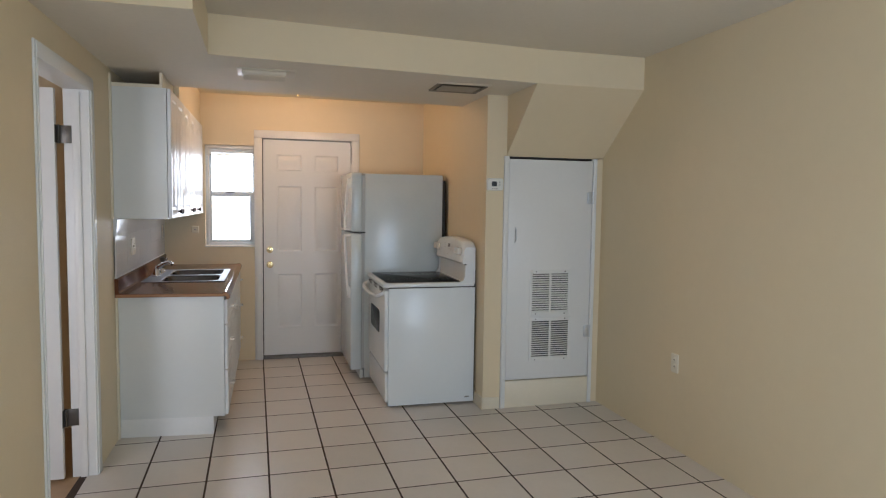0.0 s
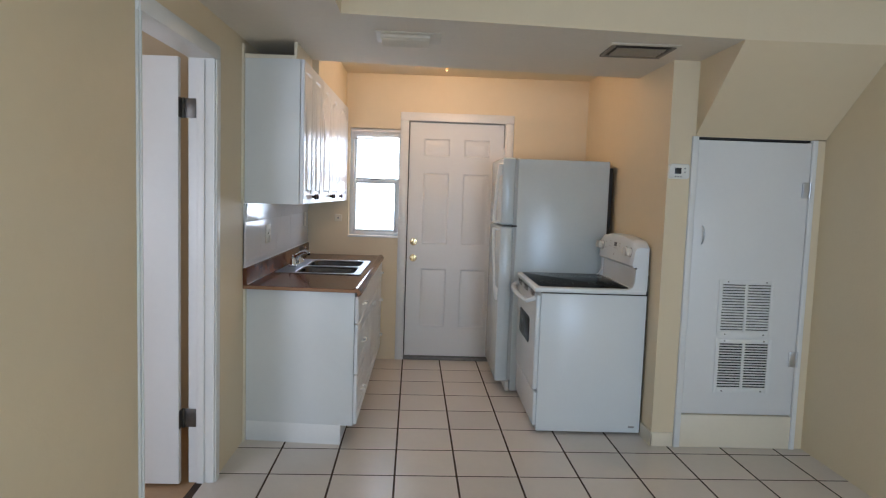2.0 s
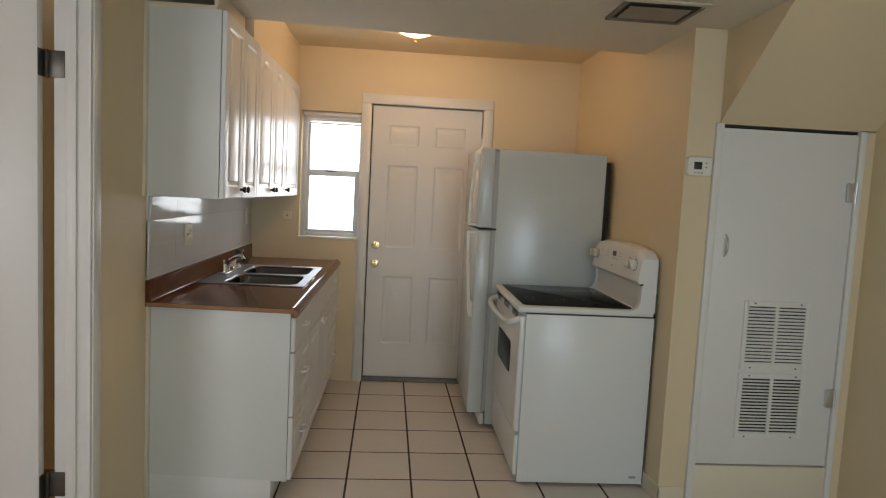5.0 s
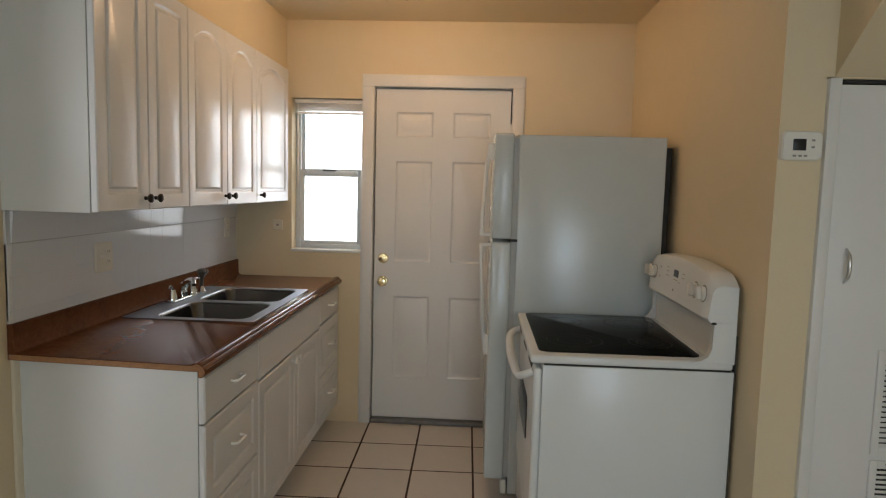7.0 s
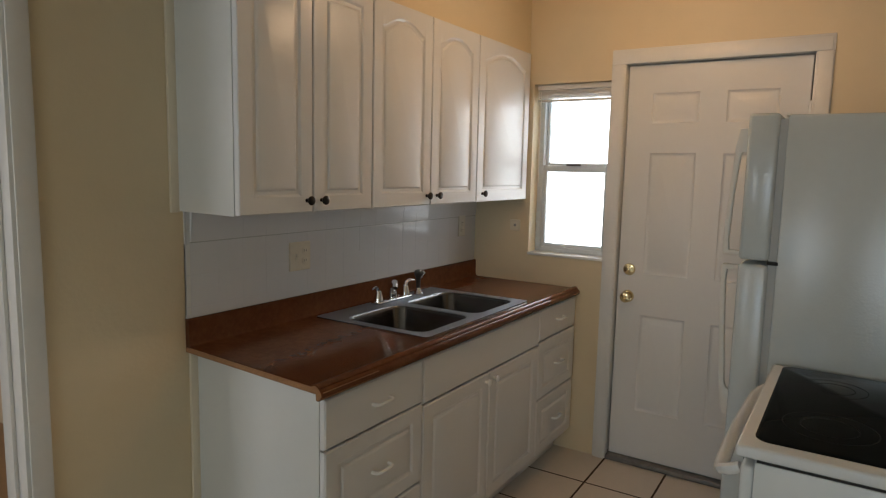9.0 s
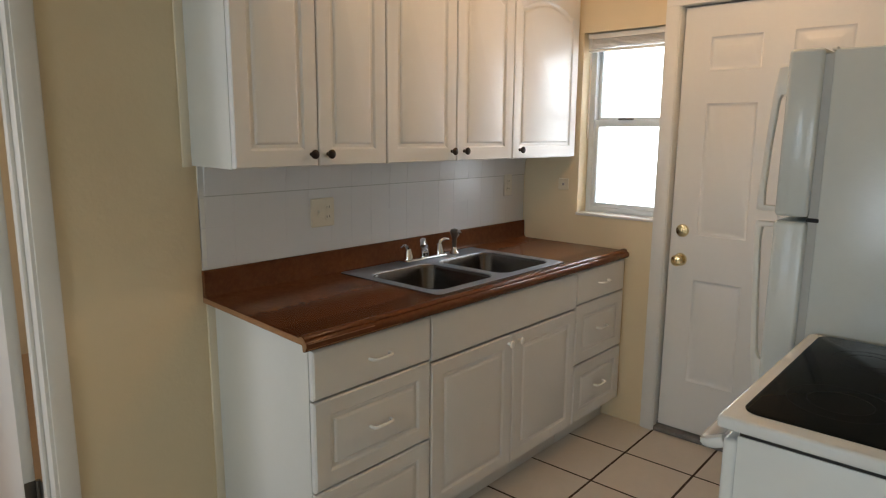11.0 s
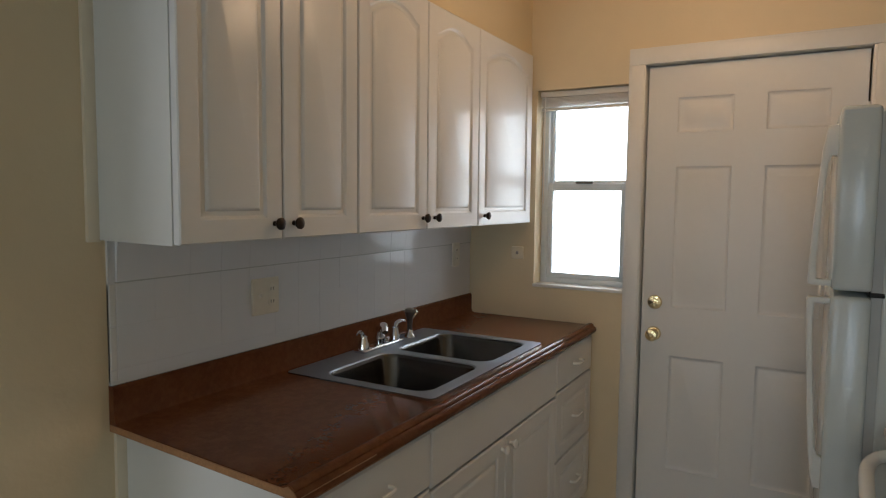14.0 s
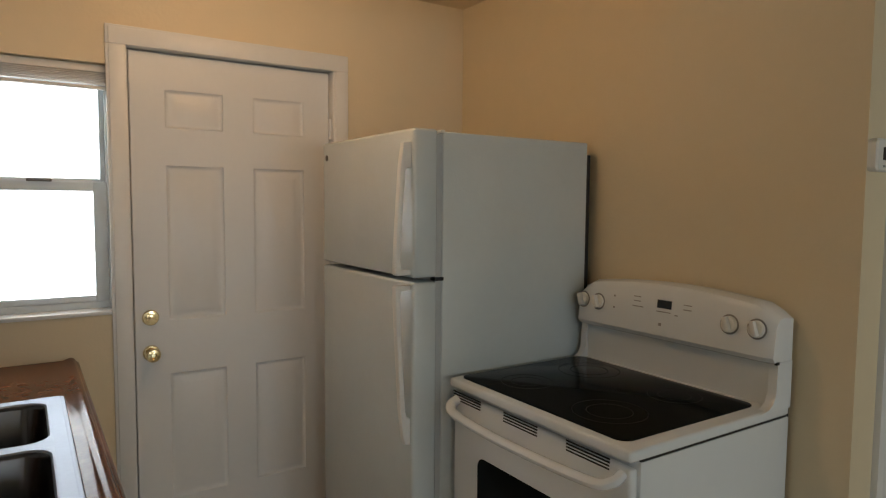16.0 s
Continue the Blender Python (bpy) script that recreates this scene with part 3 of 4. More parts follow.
def base_front(name, y0, y1, z0, z1, moulded, parent):
    w, h = y1 - y0 - 0.005, z1 - z0 - 0.005
    return part(name, panel_slab(w, h, 0.02, [(0.055, 0.05, w - 0.055, h - 0.05, 0.0)] if moulded else [], facing((BF + 0.003, y0 + 0.0025, z0 + 0.0025), (1, 0, 0)), 0.005, groove=0.007, field=0.027, steep=True), CAB, parent)


def base_body(y0, y1, label):
    c = thing("base_cabinet", (LX, y0, 0), label, "cabinet", "base cabinets under the counter")
    b = box(LX, BF, y0 + 0.001, y0 + 0.018, BZ0, BZ1 + 0.001, 0.001)
    box(LX, BF, y1 - 0.018, y1 - 0.001, BZ0, BZ1 + 0.001, 0.001, bm=b)
    box(LX + 0.001, BF - 0.001, y0 + 0.018, y1 - 0.018, BZ0 + 0.001, BZ0 + 0.018, bm=b)
    box(LX + 0.001, LX + 0.008, y0 + 0.018, y1 - 0.018, BZ0 + 0.018, BZ1, bm=b)
    box(BF - 0.019, BF, y0 + 0.018, y1 - 0.018, BZ1 - 0.05, BZ1, bm=b)
    part("body", b, CABSIDE, c)
    part("plinth", box(LX, BF - 0.068, y0 + 0.004, y1 - 0.001, 0, BZ0, 0.002), TRIM, c, "off-white toe-kick board")
    return c


def drawer_unit(y0, y1):
    c = base_body(y0, y1, "white base cabinet with three drawers and white pulls")
    for z0, z1, moulded in ((0.702, 0.858, False), (0.412, 0.700, True), (0.122, 0.410, True)):
        d = base_front("drawer", y0, y1, z0, z1, moulded, c)
        pull((y0 + y1) / 2 + 0.01, (z0 + z1) / 2, d)
    return c


unit = drawer_unit(4.855, 5.352)
part("filler", box(LX, LX + 0.012, 4.882, 4.918, 0.0, BZ1, 0.002), CURB, unit)
for o in unit.children:
    if o.name.startswith(("body", "plinth")):
        square_off(o, 4.855, BF, 0.055)
sinkbase = base_body(5.353, 6.325, "white sink base cabinet with two raised-panel doors")
base_front("false_front", 5.353, 6.325, 0.690, 0.858, False, sinkbase)
for y0, y1, k in ((5.353, 5.838, 0.93), (5.838, 6.325, 0.07)):
    d = base_front("door", y0, y1, 0.122, 0.687, True, sinkbase)
    knob_at(BF + 0.023, y0 + k * (y1 - y0), 0.652, PULL, d, "white knob")
drawer_unit(6.326, 6.785)

# ---- countertop ----
CE = 4.828
nose = [(-0.238, 0.900), (-0.231, 0.9035), (-0.222, 0.9070), (-0.212, 0.9075), (-0.204, 0.9045), (-0.200, 0.8990), (-0.2005, 0.8955), (-0.195, 0.8925), (-0.189, 0.8870), (-0.187, 0.8790), (-0.190, 0.8700), (-0.196, 0.8635), (-0.204, 0.8610), (-0.211, 0.8620), (-0.213, 0.880)]
back = [(LX, 0.880), (LX, 0.995), (-0.834, 0.996), (-0.829, 0.991), (-0.828, 0.915), (-0.823, 0.905), (-0.813, 0.900)]
top = thing("countertop", (LX, CE, 0.862), "brown laminate countertop with a low backsplash lip", "countertop")
b = prism(back + nose, "y", CE, 5.47)
prism(back + nose, "y", 6.29, BY - 0.004, bm=b)
prism([(-0.275, 0.880), (-0.275, 0.900)] + nose, "y", 5.47, 6.29, bm=b)
prism(back + [(-0.800, 0.900), (-0.800, 0.880)], "y", 5.47, 6.29, bm=b)
square_off(part("worktop", b, LAMINATE, top), CE - 0.002, -0.19, 0.045)
b = prism([(LX + 0.004, 0.882), (LX + 0.004, 0.898), (-0.232, 0.898), (-0.216, 0.905), (-0.203, 0.899), (-0.192, 0.888), (-0.189, 0.879), (-0.197, 0.865), (-0.207, 0.864), (-0.211, 0.882)], "y", CE - 0.002, CE + 0.001)
square_off(part("end_cap", b, LAMEDGE, top, "pale cut edge of the laminate"), CE - 0.002, -0.19, 0.045)

for z0, z1, y1 in ((0.8695, 0.8715, 5.20), (0.8875, 0.8895, 5.08)):
    part("worn_edge", box(-0.1868 if z0 > 0.88 else -0.1905, -0.1852 if z0 > 0.88 else -0.1885, CE + 0.004, y1, z0, z1), LAMEDGE, top, "worn golden streak on the front edge")

# ---- sink and faucet ----
sink = thing("kitchen_sink", (-0.54, 5.876, 0.9), "double-bowl stainless steel drop-in sink", "sink")
sx0, sx1, sy0, sy1, sz = -0.812, -0.257, 5.448, 6.305, 0.9035
b = bmesh.new()
cuts_x = (sx0 + 0.012, -0.70, -0.298, sx1 - 0.012)
cuts_y = (sy0 + 0.012, 5.485, 5.862, 5.892, 6.270, sy1 - 0.012)
for i, (x0, x1) in enumerate(zip(cuts_x, cuts_x[1:])):
    for j, (y0, y1) in enumerate(zip(cuts_y, cuts_y[1:])):
        if not (i == 1 and j in (1, 3)):
            b.faces.new([b.verts.new((x, y, sz)) for x, y in ((x0, y0), (x1, y0), (x1, y1), (x0, y1))])
for x0, x1, y0, y1 in ((-0.70, -0.298, 5.485, 5.862), (-0.70, -0.298, 5.892, 6.270)):
    rings = []
    for inset, r, z in ((0.0, 0.0005, 0), (0.006, 0.055, 0.001), (0.010, 0.055, -0.003), (0.014, 0.055, -0.014), (0.024, 0.055, -0.150), (0.036, 0.05, -0.172), (0.060, 0.04, -0.180), (0.16, 0.03, -0.183)):
        rings.append([(u, v, sz + z) for u, v in outline(x0 + inset, y0 + inset, x1 - inset, y1 - inset, r=r)])
    stack(b, rings)
rim_out = [[(u, v, z) for u, v in outline(sx0 + i, sy0 + i, sx1 - i, sy1 - i, r=r)] for i, r, z in ((0.012, 0.0005, sz), (0.006, 0.014, sz + 0.0015), (0.002, 0.018, sz + 0.0005), (0.0, 0.02, 0.9005))]
stack(b, rim_out, fill=False)
basin = part("basin", b, [DIM_STEEL, LIT_RIM], sink)
# upward faces at the top take the steel with the window's sheen in its colour
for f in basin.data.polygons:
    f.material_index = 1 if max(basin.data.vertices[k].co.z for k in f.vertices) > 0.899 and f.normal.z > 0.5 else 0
for y in (5.674, 6.081):
    part("drain", lathe([(0.042, 0), (0.040, 0.003), (0.030, 0.002), (0.028, -0.004), (0.004, -0.004)], Matrix.Translation((-0.50, y, sz - 0.182)), 20), CHROME, sink)

tap = thing("faucet", (-0.762, 5.905, 0.905), "chrome two-handle kitchen faucet behind the sink", "faucet")
FX = -0.762
part("deck_plate", box(FX - 0.026, FX + 0.026, 5.775, 6.035, 0.903, 0.917, 0.006, 3), CHROME, tap)
part("spout", tube(bend([(FX + 0.66 * d, 5.905 - 0.75 * d, z) for d, z in ((0, 0.915), (0.002, 0.948), (0.028, 0.974), (0.09, 1.000), (0.150, 1.010), (0.174, 0.994))]), [0.021] * 6 + [0.019] * 7 + [0.014] * 12 + [0.011] * 6, 14), CHROME, tap)
for y in (5.803, 6.007):
    s = 1 if y > 5.905 else -1
    h = part("handle_base", lathe([(0.022, 0), (0.020, 0.018), (0.015, 0.034), (0.013, 0.046), (0.004, 0.050)], Matrix.Translation((FX, y, 0.915)), 18), CHROME, tap)
    part("lever", tube(bend([(FX, y, 0.955), (FX, y + 0.012 * s, 0.976), (FX + 0.006, y + 0.034 * s, 0.984), (FX + 0.012, y + 0.055 * s, 0.980)]), [0.008] * 7 + [0.007] * 6 + [0.005] * 6, 10, flat=0.7), CHROME, h)
spray = thing("sink_sprayer", (FX, 6.115, 0.905), "chrome and dark sink sprayer beside the faucet", "sprayer")
part("holder", lathe([(0.023, 0), (0.022, 0.006), (0.015, 0.014), (0.013, 0.03)], Matrix.Translation((FX, 6.115, 0.9035)), 18), CHROME, spray)
part("spray_head", lathe([(0.010, 0.03), (0.012, 0.07), (0.017, 0.088), (0.022, 0.104), (0.018, 0.116), (0.004, 0.120)], Matrix.Translation((FX, 6.115, 0.9035)), 16), HINGE, spray)
part("trigger", tube([(FX + 0.016, 6.115, 0.986), (FX + 0.034, 6.117, 1.010), (FX + 0.026, 6.117, 1.018)], [0.005, 0.006, 0.004], 8), CHROME, spray)


# ---- outlets, switch, jack, thermostat ----
def plate(name, at, way, w, h, mat, label, category, inserts):
    t = thing(name, at, label, category)
    b = bmesh.new()
    stack(b, [[(u, v, d) for u, v in outline(-w / 2 + i, -h / 2 + i, w / 2 - i, h / 2 - i, r=0.006)] for i, d in ((0, 0), (0, 0.003), (0.003, 0.006))])
    m = facing(at, way)
    bmesh.ops.transform(b, matrix=m, verts=b.verts)
    part("cover", b, mat, t)
    for kind, u, v in inserts:
        if kind == "socket":
            b = lathe([(0.0165, 0.005), (0.0165, 0.0075), (0.015, 0.008)], m @ Matrix.Translation((u, v, 0)), 18)
            s = part("socket", b, mat, t)
            for du in (-0.006, 0.006):
                b = box(du - 0.0011, du + 0.0011, -0.003, 0.006, 0.0078, 0.0084)
                bmesh.ops.transform(b, matrix=m @ Matrix.Translation((u, v, 0)), verts=b.verts)
                part("slot", b, DARK, s)
        elif kind == "switch":
            b = box(-0.005, 0.005, -0.012, 0.012, 0.004, 0.008)
            box(-0.0035, 0.0035, -0.001, 0.011, 0.006, 0.017, 0.001, bm=b)
            bmesh.ops.transform(b, matrix=m @ Matrix.Translation((u, v, 0)), verts=b.verts)
            part("toggle", b, mat, t)
        else:
            b = box(-0.007, 0.007, -0.007, 0.007, 0.004, 0.0072, 0.001)
            bmesh.ops.transform(b, matrix=m @ Matrix.Translation((u, v, 0)), verts=b.verts)
            part("jack", b, GREY, t)
    return t


TW = LX + 0.010
plate("switch_outlet", (TW, 5.392, 1.156), (1, 0, 0), 0.115, 0.115, ALMOND, "almond double plate with a switch and an outlet", "outlet", [("switch", -0.024, 0), ("socket", 0.024, 0.02), ("socket", 0.024, -0.02)])
plate("wall_outlet", (TW, 6.64, 1.20), (1, 0, 0), 0.07, 0.115, APLAST, "white outlet on the tiled wall near the window", "outlet", [("socket", 0, 0.02), ("socket", 0, -0.02)])
plate("phone_jack", (-0.585, BY, 1.212), (0, -1, 0), 0.062, 0.062, CURB, "small cream wall jack beside the window", "jack", [("jack", 0, 0)])
plate("wall_outlet", (RX, 4.00, 0.525), (-1, 0, 0), 0.07, 0.115, ALMOND, "almond outlet low on the living room wall", "outlet", [("socket", 0, 0.02), ("socket", 0, -0.02)])

th = thing("thermostat", (1.585, CY, 1.57), "white thermostat with a dark display", "thermostat")
b = bmesh.new()
stack(b, [[(u, v, d) for u, v in outline(-0.059 + i, -0.043 + i, 0.059 - i, 0.043 - i, r=0.016)] for i, d in ((0, 0), (0, 0.02), (0.004, 0.025))])
m = facing((1.585, CY, 1.614), (0, -1, 0))
bmesh.ops.transform(b, matrix=m, verts=b.verts)
part("case", b, APLAST, th)
part("display", box(1.557, 1.595, CY - 0.0265, CY - 0.024, 1.600, 1.634, 0.001), LCD, th)
for dx, dz in ((0.030, 0.016), (0.030, -0.004), (-0.022, -0.030), (-0.006, -0.030), (0.010, -0.030)):
    part("button", box(1.585 + dx - 0.005, 1.585 + dx + 0.005, CY - 0.027, CY - 0.024, 1.614 + dz - 0.003, 1.614 + dz + 0.003, 0.001), GREY, th)

# ---- ceiling vents ----
v = thing("ceiling_vent", (0.04, 4.67, SOFFIT), "painted supply register on the dropped ceiling", "vent")
part("frame", box(-0.125, 0.205, 4.560, 4.785, SOFFIT - 0.006, SOFFIT, 0.002), VENTG, v)
part("housing", box(-0.100, 0.150, 4.595, 4.750, SOFFIT - 0.022, SOFFIT - 0.006, 0.003), VENTG, v)
for i in range(4):
    y = 4.610 + 0.034 * i
    part("slat", prism([(y, SOFFIT - 0.022), (y + 0.004, SOFFIT - 0.028), (y + 0.030, SOFFIT - 0.036), (y + 0.032, SOFFIT - 0.034), (y + 0.006, SOFFIT - 0.022)], "x", -0.095, 0.145), VENTG, v)
v = thing("ceiling_vent", (1.24, 4.76, SOFFIT), "open metal ceiling register with dark inside", "vent")
part("frame", box(1.070, 1.430, 4.605, 4.640, SOFFIT - 0.006, SOFFIT, 0.002), VENTG, v)
# side and far frames coloured dark as the recess's shade
part("frame", box(1.085, 1.415, 4.880, 4.900, SOFFIT - 0.012, SOFFIT, 0.002), VENTD, v)
part("frame", box(1.085, 1.103, 4.640, 4.880, SOFFIT - 0.012, SOFFIT, 0.002), VENTD, v)
part("frame", box(1.397, 1.415, 4.640, 4.880, SOFFIT - 0.012, SOFFIT, 0.002), VENTD, v)
# flat dark sheet drawn as the unlit duct
part("throat", box(1.101, 1.399, 4.638, 4.882, SOFFIT - 0.002, SOFFIT), DARK, v)
for i in range(3):
    y = 4.684 + 0.056 * i
    part("slat", prism([(y, SOFFIT - 0.009), (y + 0.049, SOFFIT - 0.014), (y + 0.050, SOFFIT - 0.011), (y + 0.003, SOFFIT - 0.006)], "x", 1.122, 1.378), VENTM, v)

# ---- kitchen ceiling lamp ----
LP = (0.276, 5.955)
lamp = thing("ceiling_lamp", (*LP, KTOP), "lit opal glass flush ceiling lamp with a small finial", "ceiling lamp")
part("base", lathe([(0.145, 0), (0.145, -0.014), (0.132, -0.022), (0.02, -0.022)], Matrix.Translation((*LP, KTOP)), 32), TRIM, lamp)
part("shade", lathe([(0.138, -0.018), (0.143, -0.026), (0.128, -0.044), (0.095, -0.064), (0.05, -0.081), (0.012, -0.092)], Matrix.Translation((*LP, KTOP)), 32), LAMPGLASS, lamp, "glowing opal glass shade").visible_shadow = False
part("finial", lathe([(0.012, -0.090), (0.013, -0.103), (0.006, -0.110), (0.008, -0.116), (0.002, -0.121)], Matrix.Translation((*LP, KTOP)), 14), BRASS, lamp)
bulb = new("ceiling_lamp_light", bpy.data.lights.new("ceiling_lamp_light", "POINT"))
bulb.data.energy, bulb.data.color, bulb.data.shadow_soft_size = 12.0, (1.0, 0.63, 0.34), 0.07
bulb.location = (*LP, KTOP - 0.075)

# ---- refrigerator ----
FR0, FR1, FZ = 5.900, 6.630, 1.710
f = thing("refrigerator", (1.1, 6.3, 0), "white top-freezer refrigerator beside the stove", "refrigerator")
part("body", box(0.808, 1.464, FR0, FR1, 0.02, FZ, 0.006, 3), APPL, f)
# black block in the gap to the wall, drawn as its shadow
part("back_panel", box(1.463, 1.490, FR0 + 0.010, FR1 - 0.01, 0.03, 1.665, 0.003), DARK, f, "black block painted as the shadow in the gap")
part("gasket", box(0.784, 0.809, FR0 + 0.006, FR1 - 0.012, 0.10, FZ - 0.012), GASKET, f)
part("toe_grille", box(0.775, 0.801, FR0 + 0.01, FR1 - 0.01, 0.015, 0.085, 0.004), APLAST, f)
for name, z0, z1 in (("freezer_door", 1.236, FZ + 0.006), ("refrigerator_door", 0.092, 1.222)):
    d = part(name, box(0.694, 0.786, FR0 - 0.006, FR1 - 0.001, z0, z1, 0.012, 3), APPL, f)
    # a flat bowed bar beside the free edge, held by a long block at its outer end and a short foot at the gap
    y0, y1 = FR0 + 0.010, FR0 + 0.036
    if name == "freezer_door":
        bar = [(0.696, 1.672), (0.668, 1.668), (0.658, 1.60), (0.648, 1.45), (0.640, 1.30), (0.639, 1.252), (0.645, 1.246), (0.696, 1.246), (0.696, 1.262), (0.660, 1.264), (0.657, 1.30), (0.664, 1.45), (0.675, 1.578), (0.682, 1.590), (0.696, 1.590)]
    else:
        bar = [(0.696, 1.214), (0.645, 1.214), (0.639, 1.208), (0.640, 1.16), (0.648, 1.00), (0.660, 0.80), (0.670, 0.715), (0.678, 0.690), (0.696, 0.688), (0.696, 0.775), (0.684, 0.782), (0.677, 0.80), (0.664, 1.00), (0.657, 1.16), (0.660, 1.196), (0.696, 1.198)]
    b = prism(bar, "y", y0, y1)
    bmesh.ops.recalc_face_normals(b, faces=b.faces)
    bmesh.ops.bevel(b, geom=[e for e in b.edges if abs(e.verts[0].co.y - e.verts[1].co.y) < 1e-6], offset=0.004, segments=2, profile=0.5, affect="EDGES")
    part("handle", b, APLAST, d, "long white bowed handle")
    if name == "freezer_door":
        part("badge", lathe([(0.012, 0), (0.012, 0.002), (0.010, 0.003)], facing((0.694, FR1 - 0.045, 1.655), (-1, 0, 0)), 18), DIM_STEEL, d)
part("hinge_cover", box(0.735, 0.83, FR1 - 0.06, FR1 - 0.01, FZ, FZ + 0.016, 0.004), APLAST, f)
part("hinge", box(0.780, 0.814, FR0 - 0.001, FR0 + 0.03, 1.223, 1.235, 0.002), DARK, f)
part("top_trim", box(0.800, 0.815, FR0 - 0.002, FR1, FZ - 0.004, FZ + 0.005, 0.002), APLAST, f)

# ---- stove ----
S0, S1, SX0, SX1 = 5.119, 5.875, 0.868, 1.510
st = thing("stove", (1.18, 5.53, 0), "white electric range with black glass cooktop", "stove")
part("body", box(SX0, SX1, S0, S1, 0.014, 0.866, 0.004), ENAMEL, st)
# thin dark block in place of the shadow behind the stove
part("back_panel", box(1.509, 1.514, S0 + 0.004, S1 - 0.004, 0.02, 0.99), DARK, st)
part("gap", box(SX0 + 0.004, SX1 - 0.01, S0 + 0.003, S1 - 0.003, 0.864, 0.874), DARK, st)
cook = part("cooktop", box(0.826, 1.504, S0 - 0.003, S1 + 0.003, 0.872, 0.902, 0.008, 3), ENAMEL, st)
b = bmesh.new()
stack(b, [[(u, v_, z) for u, v_ in outline(0.858 + i, S0 + 0.044 + i, 1.416 - i, S1 - 0.008 - i, r=0.035)] for i, z in ((0, 0.901), (0, 0.9045), (0.002, 0.9055))])
part("glass_top", b, GLASSTOP, cook, "black glass cooktop")
for x, y, r in ((1.005, 5.345, 0.105), (1.005, 5.695, 0.085), (1.285, 5.345, 0.080), (1.285, 5.695, 0.105)):
    b = bmesh.new()
    for q in (r, 0.62 * r):
        lo = [[b.verts.new((x + s * math.cos(a), y + s * math.sin(a), 0.9058)) for a in (2 * math.pi * k / 40 for k in range(40))] for s in (q, q - 0.003)]
        for k in range(40):
            b.faces.new((lo[0][k - 1], lo[0][k], lo[1][k], lo[1][k - 1]))
    part("burner_ring", b, RING, cook)
# backguard, with its arched top and rounded ends
prof = [(1.507, 0.893), (1.440, 0.893), (1.438, 1.026), (1.412, 1.034), (1.402, 1.048), (1.414, 1.165), (1.426, 1.182), (1.455, 1.190), (1.507, 1.184)]
b = bmesh.new()
rings = []
for k in range(25):
    s = -1 + 2 * k / 24
    y = (S0 + S1) / 2 + s * (S1 - S0 + 0.004) / 2
    lift = 0.032 * (1 - s * s) - (0.03 if abs(s) == 1 else 0.012 if abs(s) > 0.9 else 0)
    rings.append([b.verts.new((x + (0.008 if abs(s) == 1 and x < 1.44 and z > 1.0 else 0), y, z + (lift * min(1, (z - 1.052) / 0.11) if z > 1.052 else 0))) for x, z in prof])
for lo, hi in zip(rings, rings[1:]):
    for k in range(len(prof)):
        b.faces.new((lo[k - 1], lo[k], hi[k], hi[k - 1]))
b.faces.new(rings[0]), b.faces.new(rings[-1])
guard = part("control_panel", b, ENAMEL, st, "white curved control panel with knobs")
TILT_ = Matrix.Rotation(radians(-6), 4, "X")


def on_guard(y, z):
    return facing((1.4005 + 0.1026 * (z - 1.048), y, z), (-1, 0, 0)) @ TILT_


for y in (5.848, 5.774, 5.253, 5.167):
    m = on_guard(y, 1.125)
    k = part("knob", lathe([(0.025, 0), (0.0245, 0.008), (0.0215, 0.0115), (0.003, 0.012)], m, 24), APLAST, guard, "white round control knob")
    b = box(-0.0080, 0.0080, -0.0225, 0.0225, 0.009, 0.027, 0.004)
    bmesh.ops.transform(b, matrix=m @ Matrix.Rotation(radians(20), 4, "Z"), verts=b.verts)
    part("grip", b, APLAST, k)
    part("printed_ring", lathe([(0.0305, 0.0004), (0.0305, 0.0009), (0.0278, 0.0009)], m, 24), GREY, guard)
b = box(-0.028, 0.028, -0.0135, 0.0135, -0.002, 0.0015)
bmesh.ops.transform(b, matrix=on_guard(5.488, 1.152), verts=b.verts)
part("display", b, LCD, guard, "black clock display")
for y, z, w, h in ((5.49, 1.182, 0.10, 0.0025), (5.49, 1.127, 0.055, 0.003), (5.60, 1.165, 0.03, 0.003), (5.60, 1.150, 0.03, 0.003), (5.595, 1.132, 0.045, 0.003), (5.40, 1.160, 0.03, 0.003), (5.40, 1.145, 0.03, 0.003),
                   (5.70, 1.155, 0.008, 0.006), (5.70, 1.115, 0.008, 0.006), (5.50, 1.085, 0.010, 0.010), (5.44, 1.122, 0.012, 0.004)):
    b = box(-w / 2, w / 2, -h / 2, h / 2, -0.002, 0.0012)
    bmesh.ops.transform(b, matrix=on_guard(y, z), verts=b.verts)
    part("printed_mark", b, GREY, guard)
for y0, y1 in ((S0 - 0.0045, S0 + 0.022), (S1 - 0.022, S1 + 0.0045)):
    b = prism([(1.355, 0.898), (1.395, 0.903), (1.418, 0.918), (1.430, 0.945), (1.433, 1.034), (1.506, 1.034), (1.506, 0.898)], "y", y0, y1)
    part("end_bracket", b, ENAMEL, st)
part("notch", box(1.424, 1.438, S0 - 0.0055, S0 + 0.002, 1.028, 1.036), DARK, st)
od = part("oven_door", box(0.838, SX0, S0 + 0.006, S1 - 0.006, 0.268, 0.852, 0.010, 3), ENAMEL, st)
b = bmesh.new()
stack(b, [[(u, v_, d) for u, v_ in outline(-0.20 + i, -0.085 + i, 0.20 - i, 0.085 - i, r=0.03)] for i, d in ((0, -0.002), (0, 0.002), (0.003, 0.003))])
bmesh.ops.transform(b, matrix=facing((0.838, 5.53, 0.595), (-1, 0, 0)), verts=b.verts)
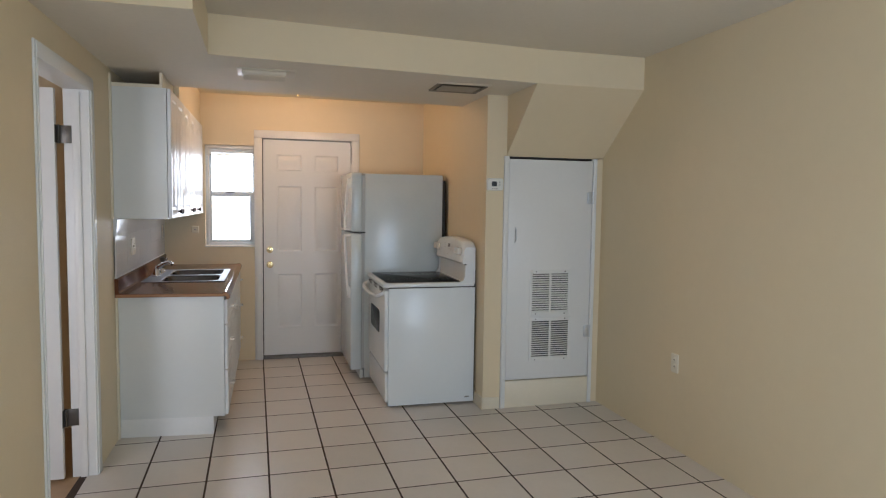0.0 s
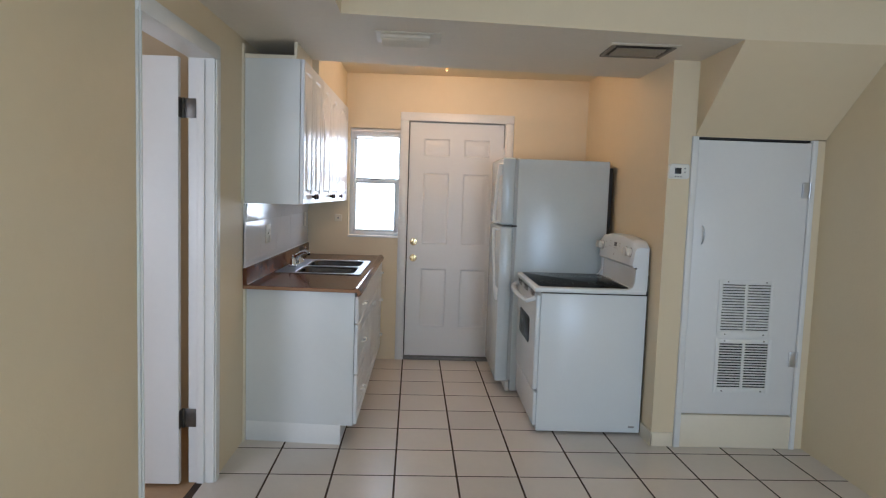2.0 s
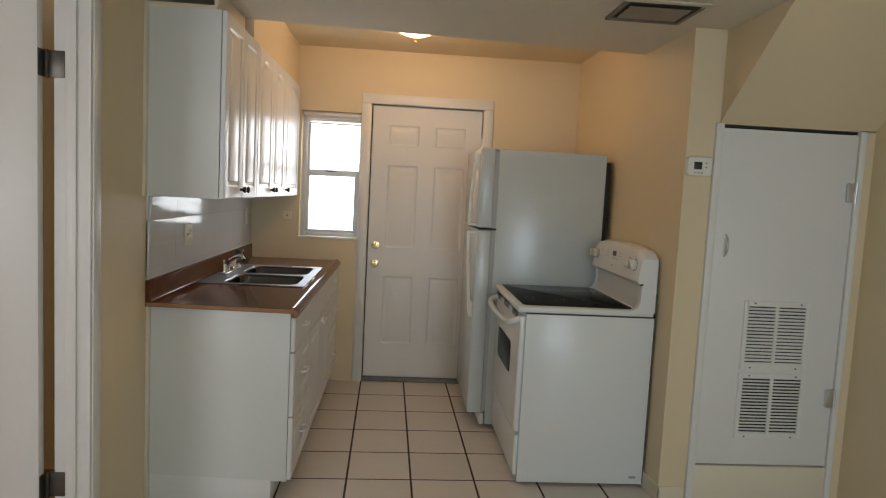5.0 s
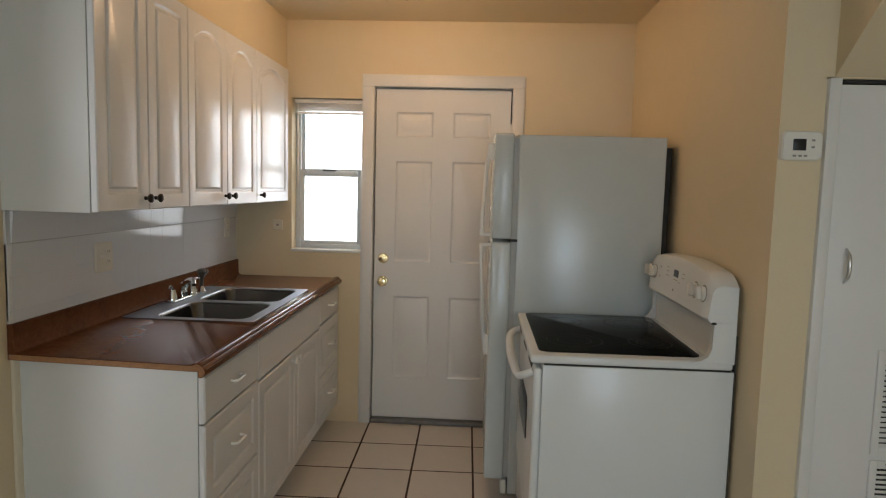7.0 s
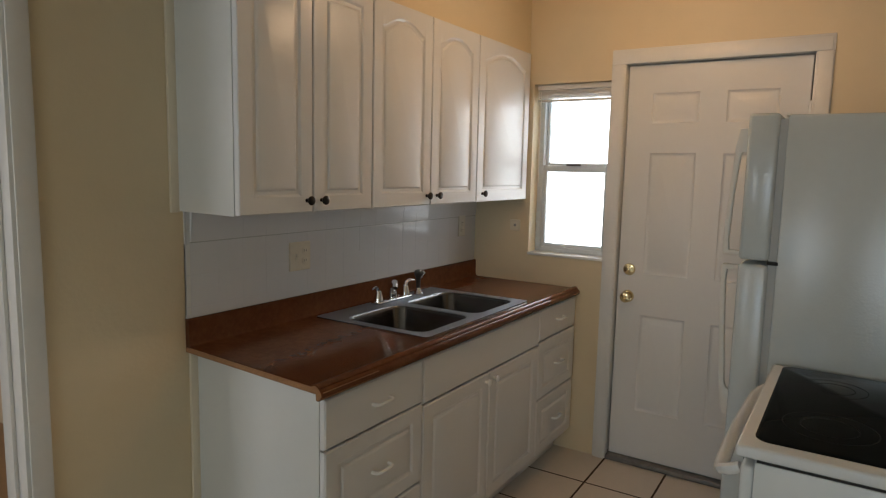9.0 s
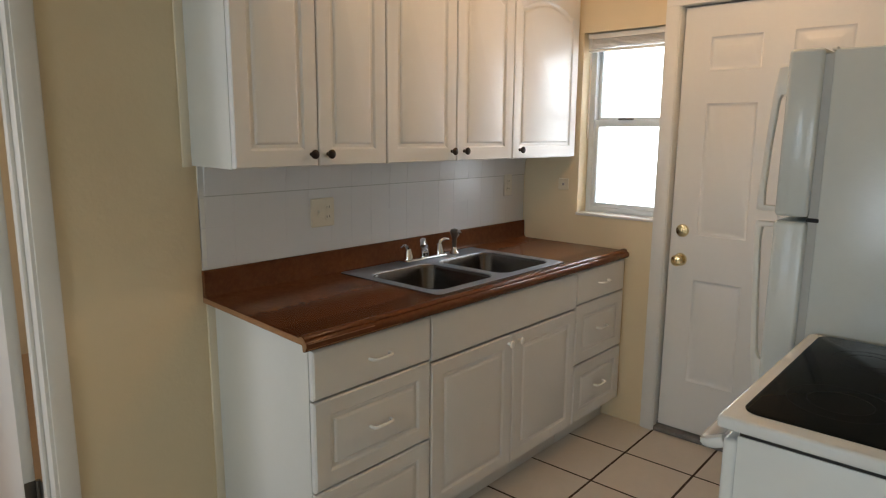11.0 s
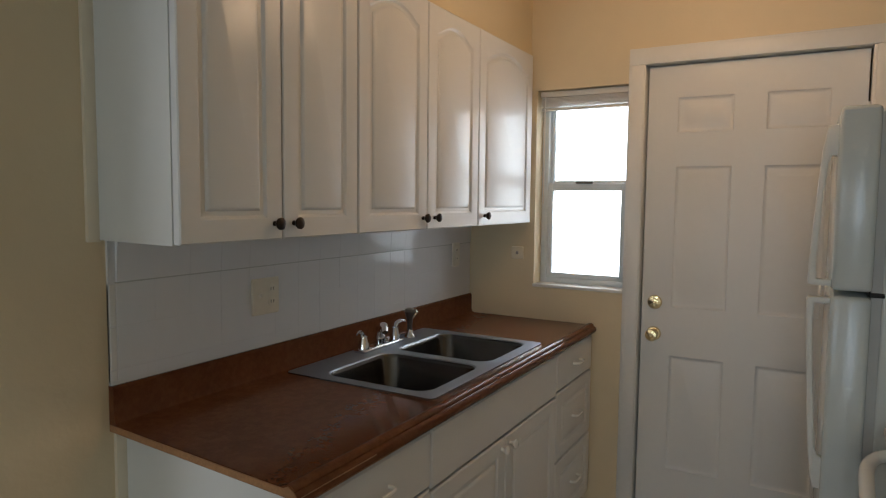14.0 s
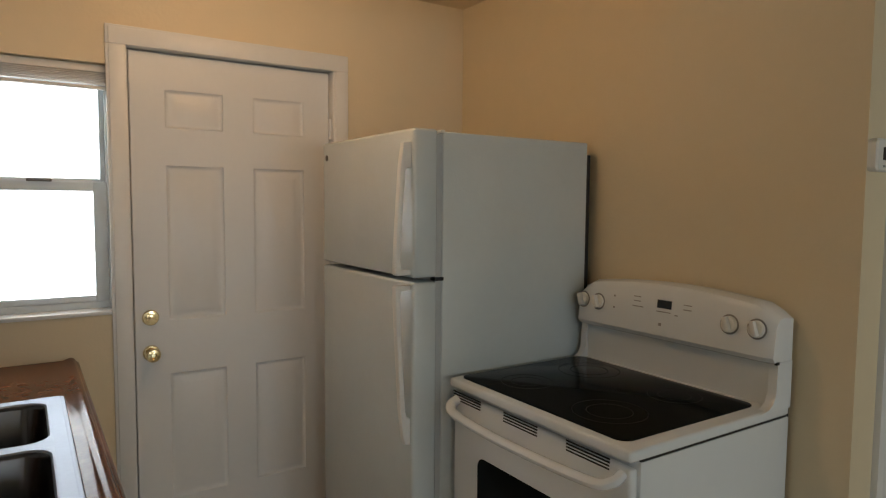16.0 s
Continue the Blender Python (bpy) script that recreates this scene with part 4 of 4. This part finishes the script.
part("oven_window", b, GLASSTOP, od, "dark oven window")
part("handle", tube(bend([(0.838, S0 + 0.03, 0.835), (0.806, S0 + 0.036, 0.820), (0.788, S0 + 0.10, 0.806), (0.780, 5.53, 0.800), (0.788, S1 - 0.10, 0.806), (0.806, S1 - 0.036, 0.820), (0.838, S1 - 0.03, 0.835)]), 0.014, 12, flat=1.2), ENAMEL, od, "bowed white oven handle")
for c in (5.265, 5.53, 5.795):
    for i in range(4):
        z = 0.836 + 0.0085 * i - 0.006
        part("vent_slot", box(0.8368, 0.8395, c - 0.075, c + 0.075, z, z + 0.0042), DARK, od)
part("drawer", box(0.845, SX0, S0 + 0.006, S1 - 0.006, 0.045, 0.252, 0.010, 3), ENAMEL, st)
part("badge", box(1.440, 1.475, S0 - 0.0015, S0 + 0.0005, 0.045, 0.056), GREY, st)

# ---- backsplash tiles ----
splash = structure("backsplash", box(LX, LX + 0.0075, 4.875, BY - 0.002, 0.995, UZ0 + 0.004), SGROUT, "white glazed tile backsplash above the counter", "backsplash")
TS = 0.1085
shapes = {}


def piece(name, w, d, h, mat, chamfer):
    key = (name, round(w, 4), round(d, 4))
    if key not in shapes:
        b = bmesh.new()
        c = chamfer
        stack(b, [[(u, v_, z) for u, v_ in ((i, i), (w - i, i), (w - i, d - i), (i, d - i))] for i, z in ((0, 0), (0, h - c), (c, h))])
        shapes[key] = mesh_of(name, b, mat, smooth=False)
    return shapes[key]


def lay(name, me, m, parent):
    ob = new(name, me)
    ob.parent, ob.matrix_parent_inverse = parent, WORLD_OF[parent].inverted()
    ob.matrix_basis = m
    return ob


for row, (z0, z1) in enumerate(((1.004, 1.0327), (1.0335, 1.1412), (1.142, 1.2485), (1.2535, 1.354))):
    for col in range(18):
        y0, y1 = 4.895 + TS * col, min(4.895 + TS * (col + 1) - 0.0003, BY - 0.003)
        lay("tile", piece("tile", y1 - y0, z1 - z0, 0.0085 if row < 3 else 0.0105, SPLASH, 0.00012), facing((LX, y0, z0), (1, 0, 0)) @ Matrix.Rotation(radians((4.5 if row == 3 else 0) + random.uniform(-0.25, 0.25)), 4, "X") @ Matrix.Rotation(radians(random.uniform(-0.15, 0.15)), 4, "Y"), splash)
    if row < 3:
        lay("edge_tile", piece("edge_tile", 0.019, z1 - z0, 0.0085, TRIM, 0.003), facing((LX, 4.875, z0), (1, 0, 0)), splash)

part("joint", box(LX + 0.007, LX + 0.0082, 4.892, BY - 0.003, 1.2492, 1.2530), GASKET, splash)

# ---- floor tiles ----
floor = structure("floor", box(LX + 0.02, RX - 0.02, 3.0, BY - 0.02, -0.0009, -0.0007), GROUT, "beige square ceramic floor tiles with dark grout", "floor")
PX, PY, X0, Y0, J = 0.3185, 0.3325, 0.030, 4.482, 0.0105
TURN = Matrix.Translation((0.03, 4.8, 0)) @ Matrix.Rotation(radians(1.0), 4, "Z") @ Matrix.Translation((-0.03, -4.8, 0))
rest = bmesh.new()
for i in range(-3, 8):
    for j in range(-18, 8):
        x0, x1 = max(X0 + PX * i + J / 2, -0.90), min(X0 + PX * (i + 1) - J / 2, RX + 0.06)
        y0, y1 = Y0 + PY * j + J / 2, min(Y0 + PY * (j + 1) - J / 2, BY + 0.06)
        if x1 - x0 < 0.02 or y1 - y0 < 0.02 or y0 < SY:
            continue
        if j >= -5:
            lay("tile", piece("floor_tile", x1 - x0, y1 - y0, 0.0060, TILE, 0.0006), TURN @ Matrix.Translation((x0, y0, -0.006 + random.uniform(-0.0002, 0.0002))), floor)
        else:
            box(x0, x1, y0, y1, -0.006, 0.0, bm=rest)
bmesh.ops.transform(rest, matrix=TURN, verts=rest.verts)
tagged(part("far_tiles", rest, TILE, floor), kind="stuff")
